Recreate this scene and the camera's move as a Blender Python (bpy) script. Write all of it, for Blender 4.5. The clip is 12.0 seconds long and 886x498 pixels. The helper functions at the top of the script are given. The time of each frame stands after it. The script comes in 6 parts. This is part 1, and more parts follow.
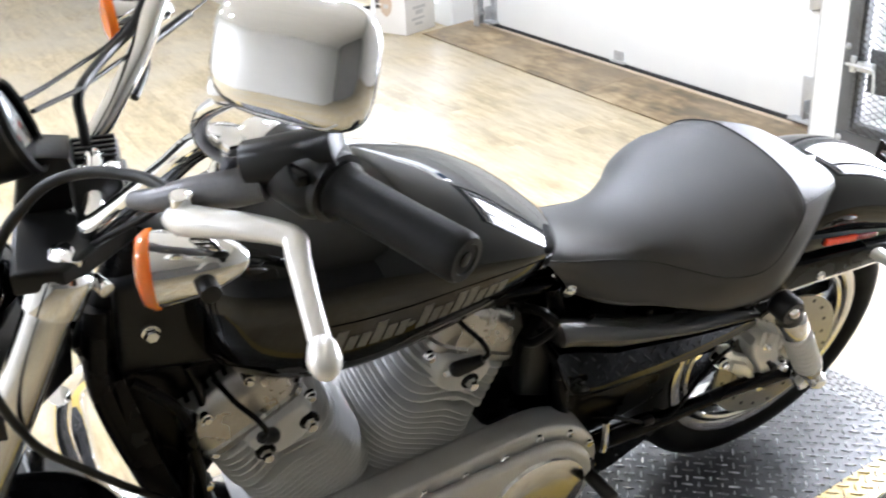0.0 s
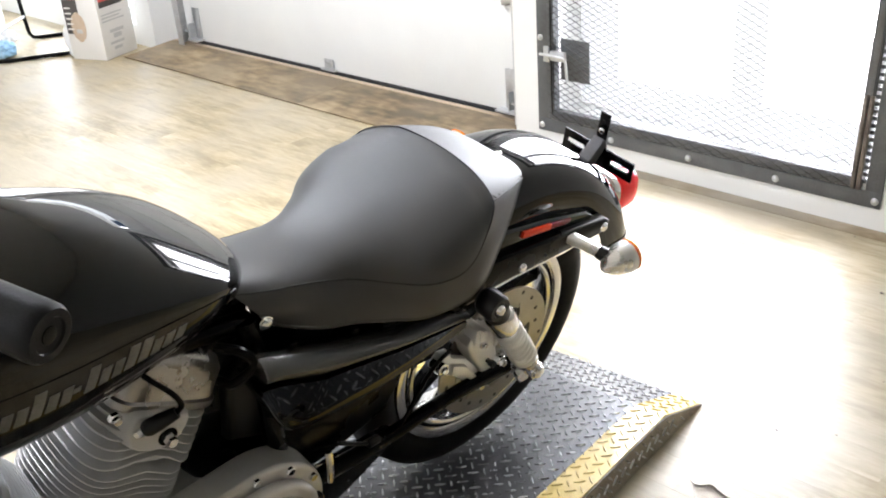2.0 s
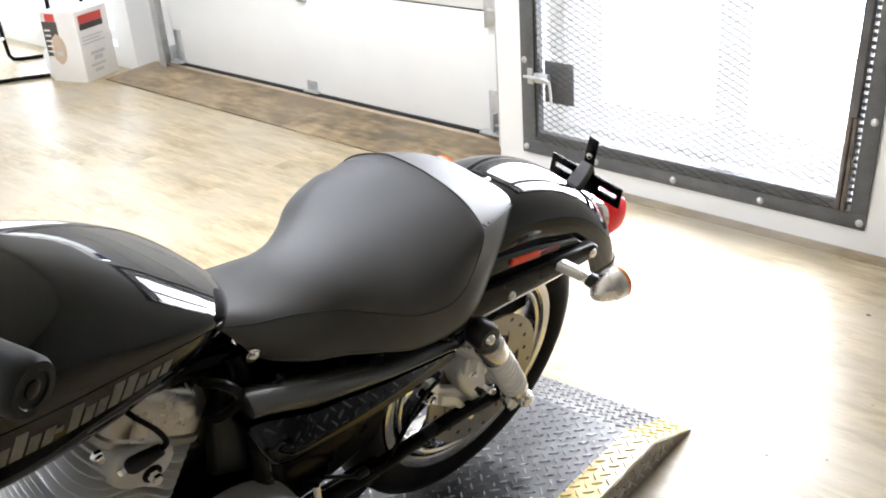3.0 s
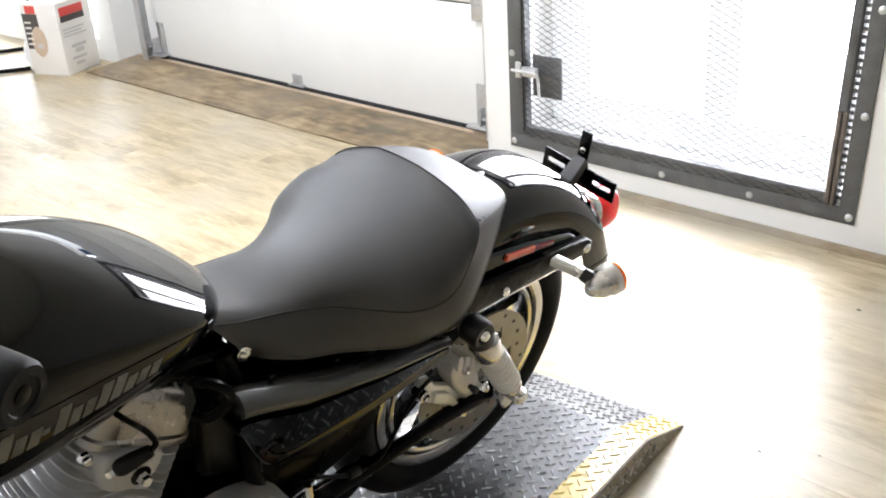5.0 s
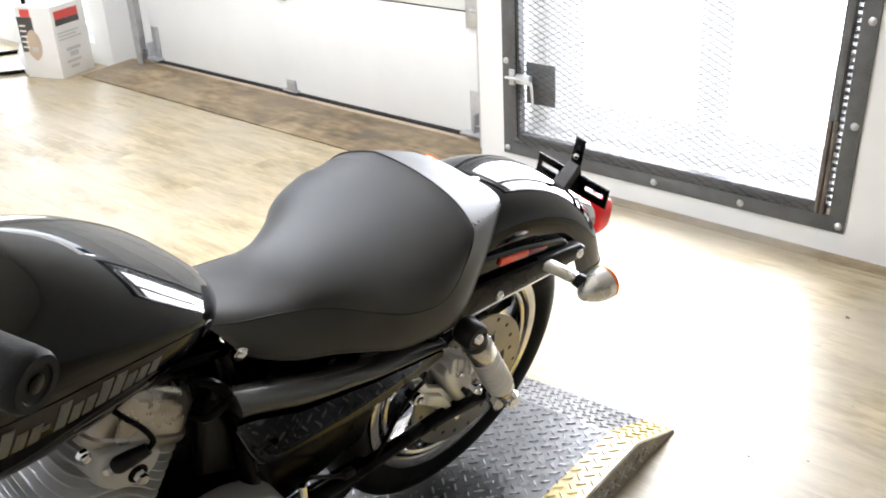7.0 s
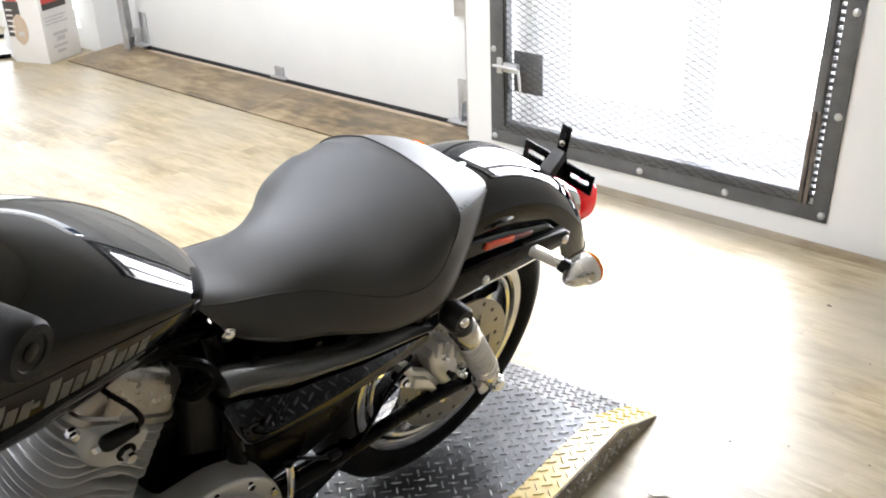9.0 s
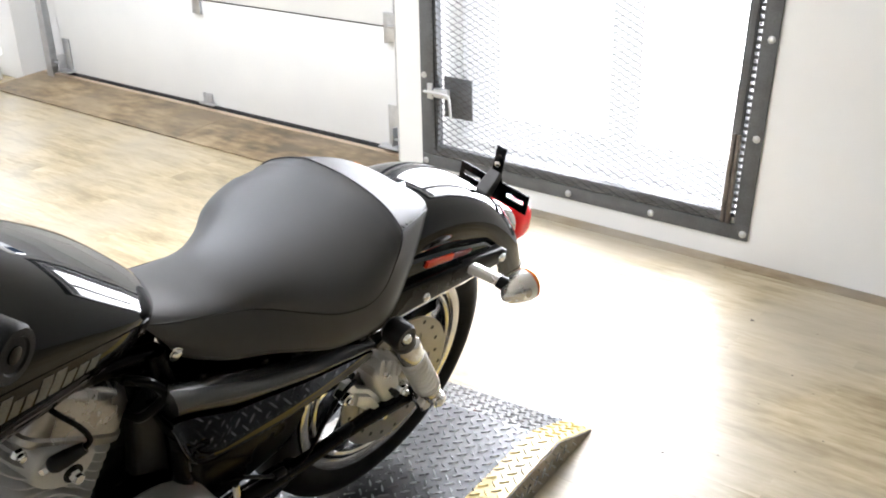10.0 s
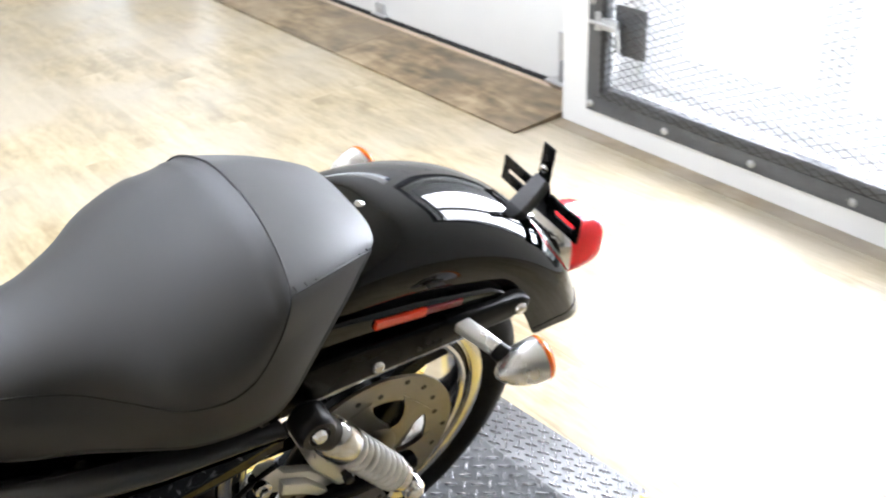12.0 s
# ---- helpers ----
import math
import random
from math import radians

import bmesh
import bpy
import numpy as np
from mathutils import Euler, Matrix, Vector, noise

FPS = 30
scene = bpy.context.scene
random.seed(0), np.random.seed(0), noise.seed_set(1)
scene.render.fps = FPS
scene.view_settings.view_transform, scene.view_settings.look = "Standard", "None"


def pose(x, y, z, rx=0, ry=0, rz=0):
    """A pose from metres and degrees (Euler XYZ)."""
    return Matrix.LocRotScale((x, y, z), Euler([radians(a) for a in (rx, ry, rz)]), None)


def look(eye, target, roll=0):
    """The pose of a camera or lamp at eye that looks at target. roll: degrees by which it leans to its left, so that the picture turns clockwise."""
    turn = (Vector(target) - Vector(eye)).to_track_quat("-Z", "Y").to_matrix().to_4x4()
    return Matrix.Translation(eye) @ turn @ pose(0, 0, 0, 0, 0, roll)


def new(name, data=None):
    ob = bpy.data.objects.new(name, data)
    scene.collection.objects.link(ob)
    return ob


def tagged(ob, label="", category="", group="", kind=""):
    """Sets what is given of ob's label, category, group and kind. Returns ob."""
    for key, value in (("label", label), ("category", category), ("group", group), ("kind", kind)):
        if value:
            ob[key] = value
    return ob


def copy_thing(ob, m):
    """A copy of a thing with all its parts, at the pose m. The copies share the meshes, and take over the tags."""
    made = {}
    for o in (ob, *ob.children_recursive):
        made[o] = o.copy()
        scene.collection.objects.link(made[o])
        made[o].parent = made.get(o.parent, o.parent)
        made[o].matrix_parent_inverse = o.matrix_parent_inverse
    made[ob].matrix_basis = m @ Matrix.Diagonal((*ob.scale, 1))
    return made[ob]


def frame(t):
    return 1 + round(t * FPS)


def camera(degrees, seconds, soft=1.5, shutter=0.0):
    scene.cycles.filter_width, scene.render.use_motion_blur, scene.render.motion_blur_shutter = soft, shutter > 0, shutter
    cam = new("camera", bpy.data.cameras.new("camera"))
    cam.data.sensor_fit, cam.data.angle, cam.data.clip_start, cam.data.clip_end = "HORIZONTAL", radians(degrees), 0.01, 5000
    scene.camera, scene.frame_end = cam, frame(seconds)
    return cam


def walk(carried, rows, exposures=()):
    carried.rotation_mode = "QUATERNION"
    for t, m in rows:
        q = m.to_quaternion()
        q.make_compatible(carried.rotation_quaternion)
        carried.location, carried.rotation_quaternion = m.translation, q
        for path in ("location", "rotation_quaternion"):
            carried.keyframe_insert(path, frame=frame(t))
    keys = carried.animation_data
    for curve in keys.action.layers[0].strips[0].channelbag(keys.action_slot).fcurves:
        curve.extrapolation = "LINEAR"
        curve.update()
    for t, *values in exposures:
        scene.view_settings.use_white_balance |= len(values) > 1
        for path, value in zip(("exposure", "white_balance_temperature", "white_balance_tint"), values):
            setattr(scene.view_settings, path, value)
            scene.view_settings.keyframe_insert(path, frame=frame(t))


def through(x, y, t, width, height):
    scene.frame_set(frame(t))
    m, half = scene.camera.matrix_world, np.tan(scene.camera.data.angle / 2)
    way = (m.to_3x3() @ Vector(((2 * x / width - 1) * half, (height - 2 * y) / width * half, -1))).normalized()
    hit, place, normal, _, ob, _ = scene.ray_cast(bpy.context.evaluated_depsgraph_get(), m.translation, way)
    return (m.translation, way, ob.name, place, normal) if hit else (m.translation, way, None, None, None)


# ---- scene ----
cam = camera(48.3, 12.0, soft=1.9, shutter=0.25)
PATH = [
    (0, (2.363, -2.977, 1.409), (0.773, -2.128, 0.543), -3.7),
    (0.5, (2.387, -2.929, 1.402), (0.888, -1.908, 0.56), -5.2),
    (1, (2.395, -2.898, 1.397), (0.975, -1.762, 0.565), -5.7),
    (1.5, (2.377, -2.87, 1.39), (1.029, -1.661, 0.54), -5.6),
    (2, (2.348, -2.852, 1.386), (1.054, -1.608, 0.505), -4.3),
    (2.5, (2.33, -2.844, 1.393), (1.04, -1.568, 0.552), -4.3),
    (3, (2.324, -2.841, 1.393), (1.046, -1.559, 0.543), -4.1),
    (5, (2.293, -2.834, 1.383), (1.043, -1.532, 0.521), -3.7),
    (5.5, (2.285, -2.833, 1.383), (1.044, -1.522, 0.521), -3.8),
    (6, (2.284, -2.836, 1.381), (1.062, -1.511, 0.514), -3.5),
    (6.5, (2.29, -2.849, 1.381), (1.06, -1.532, 0.514), -2.7),
    (7, (2.302, -2.852, 1.386), (1.061, -1.533, 0.536), -3.0),
    (7.2, (2.304, -2.852, 1.387), (1.055, -1.538, 0.543), -3.4),
    (9, (2.315, -2.865, 1.385), (1.099, -1.536, 0.515), -2.3),
    (9.5, (2.321, -2.884, 1.39), (1.155, -1.492, 0.552), -1.6),
    (10, (2.322, -2.911, 1.388), (1.207, -1.47, 0.564), -1.1),
    (10.5, (2.323, -2.952, 1.394), (1.179, -1.553, 0.537), -2.8),
    (10.7, (2.324, -2.917, 1.395), (1.193, -1.513, 0.528), -2.8),
    (10.8, (2.323, -2.882, 1.391), (1.195, -1.487, 0.508), -3.0),
    (11, (2.321, -2.769, 1.371), (1.118, -1.418, 0.517), -4.4),
    (11.2, (2.329, -2.638, 1.378), (0.993, -1.387, 0.571), -4.2),
    (11.3, (2.329, -2.582, 1.385), (0.978, -1.372, 0.541), -4.0),
    (11.5, (2.325, -2.478, 1.374), (0.982, -1.307, 0.466), -4.4),
    (11.7, (2.314, -2.378, 1.373), (0.979, -1.237, 0.415), -5.8),
    (11.8, (2.29, -2.327, 1.363), (0.954, -1.2, 0.392), -5.0),
    (12, (2.208, -2.212, 1.324), (0.793, -1.203, 0.333), -3.0),
]
walk(cam, [(t, look(eye, target, roll)) for t, eye, target, roll in PATH], exposures=((0.0, 0.66, 6000, 12), (0.6, 0.46, 6200, 12), (1.2, 0.39, 6250, 12), (7.2, 0.40, 6250, 12), (11.0, 0.42, 6250, 12), (12.0, 0.46, 6030, 12)))

# ---- light ----
world = bpy.data.worlds.new("world")
scene.world = world
world.use_nodes = True
wn = world.node_tree.nodes
sky = wn.new("ShaderNodeTexSky")
sky.sky_type, sky.sun_disc = "NISHITA", False
sky.sun_elevation, sky.sun_rotation = radians(48), radians(20)
wn["Background"].inputs[1].default_value = 0.12
world.node_tree.links.new(sky.outputs[0], wn["Background"].inputs[0])

SKY_GLOW = 26.0        # bright overcast sky behind the doors
LAMP_GLOW = 174.0      # round ceiling lamps


# ---- materials ----
def shader(name, color=(0.5, 0.5, 0.5), rough=0.5, metal=0.0, coat=0.0, spec=0.5, coat_rough=0.05):
    m = bpy.data.materials.new(name)
    m.use_nodes = True
    n = m.node_tree.nodes
    p = n["Principled BSDF"]
    p.inputs["Base Color"].default_value = (*color, 1)
    p.inputs["Roughness"].default_value = rough
    p.inputs["Metallic"].default_value = metal
    p.inputs["Coat Weight"].default_value = coat
    p.inputs["Coat Roughness"].default_value = coat_rough
    p.inputs["Specular IOR Level"].default_value = spec
    return m, n, m.node_tree.links, p


def surface(name, color, color2, rough=0.5, rough2=None, metal=0.0, coat=0.0, scale=6.0, fine=120.0, bump=0.0, bump_dist=0.001, spec=0.5, stretch=(1, 1, 1), contrast=(0.35, 0.7)):
    """A surface with two colours mingled at a large and a fine scale, with uneven gloss and fine relief."""
    m, n, k, p = shader(name, color, rough, metal, coat, spec)
    co = n.new("ShaderNodeTexCoord")
    mp = n.new("ShaderNodeMapping")
    mp.inputs["Scale"].default_value = stretch
    k.new(co.outputs["Object"], mp.inputs["Vector"])
    big, small = n.new("ShaderNodeTexNoise"), n.new("ShaderNodeTexNoise")
    for tex, s, d in ((big, scale, 4), (small, fine, 3)):
        tex.inputs["Scale"].default_value, tex.inputs["Detail"].default_value = s, d
        k.new(mp.outputs[0], tex.inputs["Vector"])
    both = n.new("ShaderNodeMath")
    both.operation = "MULTIPLY_ADD"
    both.inputs[1].default_value = 0.35
    k.new(small.outputs["Fac"], both.inputs[0])
    scaled = n.new("ShaderNodeMath")
    scaled.operation = "MULTIPLY"
    scaled.inputs[1].default_value = 0.65
    k.new(big.outputs["Fac"], scaled.inputs[0])
    k.new(scaled.outputs[0], both.inputs[2])
    ramp = n.new("ShaderNodeValToRGB")
    ramp.color_ramp.elements[0].position, ramp.color_ramp.elements[1].position = contrast
    ramp.color_ramp.elements[0].color, ramp.color_ramp.elements[1].color = (*color, 1), (*color2, 1)
    k.new(both.outputs[0], ramp.inputs[0])
    k.new(ramp.outputs[0], p.inputs["Base Color"])
    if rough2 is not None:
        rr = n.new("ShaderNodeMapRange")
        rr.inputs["From Min"].default_value, rr.inputs["From Max"].default_value = 0.35, 0.65
        rr.inputs["To Min"].default_value, rr.inputs["To Max"].default_value = rough, rough2
        k.new(big.outputs["Fac"], rr.inputs["Value"])
        k.new(rr.outputs[0], p.inputs["Roughness"])
    if bump:
        b = n.new("ShaderNodeBump")
        b.inputs["Strength"].default_value, b.inputs["Distance"].default_value = bump, bump_dist
        k.new(small.outputs["Fac"], b.inputs["Height"])
        k.new(b.outputs[0], p.inputs["Normal"])
    return m


def plank_material(name, dark, mid, light, grey, rough=(0.3, 0.44), random_shade=0.1, across=14.0, along=1.0, blotch_scale=4.5, spread=1.0):
    """Wood print with grain along x and soft greyer stains, each plank a little different."""
    m, n, k, p = shader(name, mid, 0.3)
    geo, info = n.new("ShaderNodeNewGeometry"), n.new("ShaderNodeObjectInfo")
    mp = n.new("ShaderNodeMapping")
    mp.inputs["Scale"].default_value = (along, across, 1)
    k.new(geo.outputs["Position"], mp.inputs["Vector"])
    shift = n.new("ShaderNodeVectorMath")
    shift.operation = "MULTIPLY_ADD"
    shift.inputs[1].default_value = (3.0, 0.0, 2.0)
    k.new(info.outputs["Random"], shift.inputs[0])
    k.new(mp.outputs[0], shift.inputs[2])
    grain, fine, blotch, stain = (n.new("ShaderNodeTexNoise") for _ in range(4))
    for tex, sc, det, dist in ((grain, 1.6, 3, 0.6), (fine, 7, 4, 0), (blotch, blotch_scale, 5, 0.5), (stain, 1.7, 3, 0)):
        tex.inputs["Scale"].default_value, tex.inputs["Detail"].default_value, tex.inputs["Distortion"].default_value = sc, det, dist
    k.new(shift.outputs[0], grain.inputs["Vector"])
    k.new(shift.outputs[0], fine.inputs["Vector"])
    k.new(geo.outputs["Position"], blotch.inputs["Vector"])
    k.new(geo.outputs["Position"], stain.inputs["Vector"])

    def mixed(value, factor, rest):
        node = n.new("ShaderNodeMath")
        node.operation = "MULTIPLY_ADD"
        k.new(value, node.inputs[0])
        node.inputs[1].default_value = factor
        if rest is None:
            node.inputs[2].default_value = 0.0
        else:
            k.new(rest, node.inputs[2])
        return node.outputs[0]

    height = mixed(fine.outputs["Fac"], 0.25, mixed(grain.outputs["Fac"], 0.45, mixed(blotch.outputs["Fac"], 0.30, None)))
    shade = mixed(info.outputs["Random"], random_shade, height)
    ramp = n.new("ShaderNodeValToRGB")
    e = ramp.color_ramp.elements
    e[0].position, e[1].position = 0.51 - 0.17 * spread + random_shade / 2, 0.51 + 0.17 * spread + random_shade / 2
    e[0].color, e[1].color = (*dark, 1), (*light, 1)
    e.new(0.51 + random_shade / 2).color = (*mid, 1)
    k.new(shade, ramp.inputs[0])
    mask = n.new("ShaderNodeMapRange")
    mask.inputs["From Min"].default_value, mask.inputs["From Max"].default_value = 0.42, 0.62
    mask.inputs["To Max"].default_value = 0.65
    k.new(stain.outputs["Fac"], mask.inputs["Value"])
    mix = n.new("ShaderNodeMix")
    mix.data_type = "RGBA"
    k.new(mask.outputs[0], mix.inputs[0])
    k.new(ramp.outputs[0], mix.inputs[6])
    mix.inputs[7].default_value = (*grey, 1)
    k.new(mix.outputs[2], p.inputs["Base Color"])
    rr = n.new("ShaderNodeMapRange")
    rr.inputs["From Min"].default_value, rr.inputs["From Max"].default_value = 0.3, 0.7
    rr.inputs["To Min"].default_value, rr.inputs["To Max"].default_value = rough
    k.new(blotch.outputs["Fac"], rr.inputs["Value"])
    k.new(rr.outputs[0], p.inputs["Roughness"])
    b = n.new("ShaderNodeBump")
    b.inputs["Strength"].default_value, b.inputs["Distance"].default_value = 0.2, 0.0006
    k.new(height, b.inputs["Height"])
    k.new(b.outputs[0], p.inputs["Normal"])
    return m


def glowing(name, color, strength):
    m = bpy.data.materials.new(name)
    m.use_nodes = True
    n = m.node_tree.nodes
    n.remove(n["Principled BSDF"])
    e = n.new("ShaderNodeEmission")
    e.inputs[0].default_value, e.inputs[1].default_value = (*color, 1), strength
    m.node_tree.links.new(e.outputs[0], n["Material Output"].inputs[0])
    return m


def lens(name, color, rough=0.12, through=0.0):
    m, n, k, p = shader(name, color, rough, 0.0, 0.6)
    p.inputs["Subsurface Weight"].default_value = 0.4
    p.inputs["Subsurface Radius"].default_value = (0.02, 0.008, 0.004)
    if through:
        t, mix = n.new("ShaderNodeBsdfTranslucent"), n.new("ShaderNodeMixShader")
        t.inputs[0].default_value = (*color, 1)
        mix.inputs[0].default_value = through
        k.new(p.outputs[0], mix.inputs[1])
        k.new(t.outputs[0], mix.inputs[2])
        k.new(mix.outputs[0], n["Material Output"].inputs[0])
    return m


M_FLOOR = plank_material("vinyl_plank", (0.29, 0.225, 0.125), (0.44, 0.36, 0.22), (0.56, 0.475, 0.325), (0.44, 0.395, 0.31), (0.3, 0.44), 0.09, 15.0, 2.8, 6.5, 0.80)
M_PLY = plank_material("plywood", (0.095, 0.067, 0.036), (0.25, 0.18, 0.098), (0.43, 0.33, 0.205), (0.20, 0.16, 0.11), (0.5, 0.65), 0.05, 4.5, 1.6, 7.0, 0.62)
M_SUBFLOOR = surface("bare_floor_backing", (0.50, 0.43, 0.36), (0.62, 0.56, 0.49), 0.6, 0.75, scale=18, fine=180, bump=0.2)
M_WALL = surface("white_wall_paint", (0.78, 0.78, 0.76), (0.83, 0.83, 0.81), 0.5, 0.62, scale=3, fine=300, bump=0.15, bump_dist=0.0006)
M_CEIL = surface("ceiling_paint", (0.80, 0.80, 0.79), (0.86, 0.86, 0.85), 0.9, scale=2, fine=80, bump=0.3)
M_DOORSTEEL = surface("white_enamelled_steel", (0.76, 0.77, 0.76), (0.81, 0.82, 0.80), 0.38, 0.5, scale=4, fine=260, bump=0.04, bump_dist=0.0005)
M_GALV = surface("galvanised_steel", (0.50, 0.51, 0.52), (0.68, 0.69, 0.70), 0.35, 0.55, 0.9, scale=30, fine=180)
M_DARKSTEEL = surface("grey_painted_steel", (0.085, 0.088, 0.092), (0.145, 0.15, 0.155), 0.42, 0.6, 0.2, scale=14, fine=160, bump=0.2)
M_MESHSTEEL = surface("bare_expanded_steel", (0.03, 0.029, 0.028), (0.06, 0.058, 0.055), 0.45, 0.6, 0.3, scale=20, fine=200)
M_RUST = surface("rusty_steel", (0.10, 0.082, 0.068), (0.22, 0.185, 0.155), 0.6, 0.8, 0.3, scale=25, fine=200, bump=0.3)
M_SEAL = surface("black_rubber_seal", (0.015, 0.015, 0.015), (0.03, 0.03, 0.03), 0.7)
M_PLATE = surface("grey_tread_plate", (0.052, 0.053, 0.055), (0.092, 0.093, 0.096), 0.32, 0.44, 0.4, scale=9, fine=220, bump=0.15)
# tread bars much paler than the plate: their highlights are put into the colour
M_TREAD = surface("highlighted_tread_bar", (0.36, 0.362, 0.368), (0.52, 0.523, 0.53), 0.22, 0.34, 0.7, scale=40, fine=300)
M_YELLOW = surface("yellow_safety_paint", (0.60, 0.43, 0.09), (0.74, 0.57, 0.19), 0.30, 0.42, coat=0.35, scale=14, fine=160, bump=0.2)
M_SKIRT = surface("scuffed_bare_plate", (0.18, 0.16, 0.13), (0.40, 0.36, 0.28), 0.45, 0.65, 0.4, scale=22, fine=150, bump=0.3)
M_BLACKPAINT = surface("gloss_black_paint", (0.0014, 0.0014, 0.0014), (0.0020, 0.0020, 0.0020), 0.03, None, coat=0.0, scale=5, fine=900, spec=0.5)
M_SATIN = surface("satin_black_steel", (0.0015, 0.0015, 0.0015), (0.003, 0.003, 0.003), 0.22, 0.32, scale=12, fine=200, spec=0.11)
M_RUBBER = surface("tyre_rubber", (0.004, 0.004, 0.004), (0.008, 0.008, 0.008), 0.55, 0.7, scale=20, fine=300, bump=0.25, spec=0.12)
M_GRIP = surface("grip_rubber", (0.008, 0.008, 0.008), (0.014, 0.014, 0.014), 0.42, 0.52, scale=30, fine=500, bump=0.2, spec=0.13)
M_PLASTIC = surface("black_plastic", (0.003, 0.003, 0.003), (0.006, 0.006, 0.006), 0.28, 0.4, scale=20, fine=400, bump=0.15, spec=0.3)
M_VINYL = surface("charcoal_vinyl", (0.020, 0.020, 0.0210), (0.026, 0.026, 0.0272), 0.50, 0.58, scale=8, fine=900, bump=0.2, bump_dist=0.0004, spec=0.5)
vinyl = M_VINYL.node_tree.nodes["Principled BSDF"]
vinyl.inputs["IOR"].default_value = 1.72
vinyl.inputs["Sheen Weight"].default_value, vinyl.inputs["Sheen Roughness"].default_value = 0.03, 0.45
M_THREAD = surface("seat_stitching", (0.014, 0.014, 0.015), (0.03, 0.03, 0.031), 0.55)
M_CHROME = shader("chrome", (0.80, 0.80, 0.80), 0.045, 1.0)[0]
M_POLISHED = surface("polished_aluminium", (0.60, 0.59, 0.58), (0.70, 0.69, 0.675), 0.12, 0.22, 1.0, scale=18, fine=250)
M_CAST = surface("silver_engine_paint", (0.56, 0.56, 0.555), (0.62, 0.62, 0.615), 0.42, 0.5, 0.25, scale=25, fine=400, bump=0.25, bump_dist=0.0006)
M_SILVER = surface("silver_caliper_paint", (0.78, 0.77, 0.75), (0.86, 0.85, 0.83), 0.28, 0.38, 0.6, scale=25, fine=400, bump=0.15)
M_BULLET = surface("satin_chrome", (0.84, 0.84, 0.835), (0.90, 0.90, 0.895), 0.24, 0.32, 0.8, scale=25, fine=400)
M_DISC = surface("brake_disc_steel", (0.25, 0.235, 0.205), (0.32, 0.30, 0.265), 0.28, 0.36, 1.0, scale=30, fine=500)
M_RED = lens("red_lens", (0.92, 0.045, 0.055), 0.15, 0.35)
# one reflector in two reds: its lit and unlit halves are put into colour
M_REFLECT = lens("lit_red_reflector", (1.0, 0.055, 0.010), 0.25)
M_REFLECT_DARK = lens("unlit_red_reflector", (0.22, 0.010, 0.014), 0.2)
M_ORANGE = lens("amber_lens", (0.92, 0.24, 0.015), 0.12, 0.3)
M_LETTER = surface("pewter_lettering", (0.13, 0.128, 0.122), (0.25, 0.246, 0.235), 0.35, 0.45, 0.4, scale=40, fine=300)
M_BAND = surface("dark_bronze_band", (0.003, 0.003, 0.003), (0.006, 0.005, 0.005), 0.05, None, 0.0, 0.0, scale=20, fine=700)
M_LEDGE = surface("satin_charcoal_lacquer", (0.030, 0.030, 0.031), (0.032, 0.032, 0.033), 0.26, None, scale=3, fine=900, spec=0.8)
M_ROCKER = surface("dull_polished_aluminium", (0.36, 0.345, 0.325), (0.44, 0.425, 0.405), 0.24, 0.34, 0.9, scale=18, fine=250)
M_CASTDARK = surface("smoked_engine_metal", (0.56, 0.55, 0.54), (0.62, 0.61, 0.60), 0.34, 0.40, 0.6, scale=25, fine=400, bump=0.15, bump_dist=0.0006)
M_EDGE = plank_material("brown_floor_edge", (0.13, 0.095, 0.05), (0.27, 0.205, 0.12), (0.42, 0.35, 0.24), (0.36, 0.32, 0.26), (0.5, 0.65), 0.05, 5.0, 3.0)
M_PERCH = surface("grey_cast_aluminium", (0.11, 0.11, 0.114), (0.15, 0.15, 0.155), 0.35, 0.5, 0.3, scale=20, fine=300)
M_CARD = surface("white_carton", (0.72, 0.70, 0.66), (0.80, 0.78, 0.74), 0.5, 0.6, scale=6, fine=200)
M_CARDRED = surface("red_carton_print", (0.62, 0.06, 0.05), (0.70, 0.10, 0.08), 0.45)
M_CARDGREY = surface("charcoal_carton_print", (0.05, 0.045, 0.04), (0.09, 0.08, 0.075), 0.45)
M_CARDTAN = surface("tan_carton_print", (0.50, 0.38, 0.27), (0.60, 0.48, 0.36), 0.45)
M_CARDPALE = surface("pale_grey_print", (0.50, 0.49, 0.47), (0.58, 0.57, 0.55), 0.5)
M_BAG = surface("white_plastic_film", (0.80, 0.80, 0.80), (0.86, 0.86, 0.86), 0.25, 0.4, scale=14, fine=80, bump=0.5, bump_dist=0.004)
M_BLUE = surface("pale_blue_cloth", (0.25, 0.45, 0.65), (0.38, 0.58, 0.75), 0.7)
M_GLOW = glowing("overcast_daylight", (0.965, 0.975, 1.0), SKY_GLOW)
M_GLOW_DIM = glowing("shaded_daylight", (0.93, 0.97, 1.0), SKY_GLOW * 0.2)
# darker than the white walls, to weaken light from the unseen east side
M_DIMWALL = surface("dark_unseen_wall", (0.30, 0.298, 0.295), (0.35, 0.348, 0.343), 0.6, scale=3, fine=200)
# white door frame, made translucent so the backdrop brightens it like glare
M_LITFRAME = bpy.data.materials.new("translucent_white_frame")
M_LITFRAME.use_nodes = True
fn = M_LITFRAME.node_tree.nodes
fn.remove(fn["Principled BSDF"])
f_tr, f_df, f_mix = fn.new("ShaderNodeBsdfTranslucent"), fn.new("ShaderNodeBsdfDiffuse"), fn.new("ShaderNodeMixShader")
f_tr.inputs[0].default_value, f_df.inputs[0].default_value = (0.36, 0.36, 0.36, 1), (0.8, 0.8, 0.8, 1)
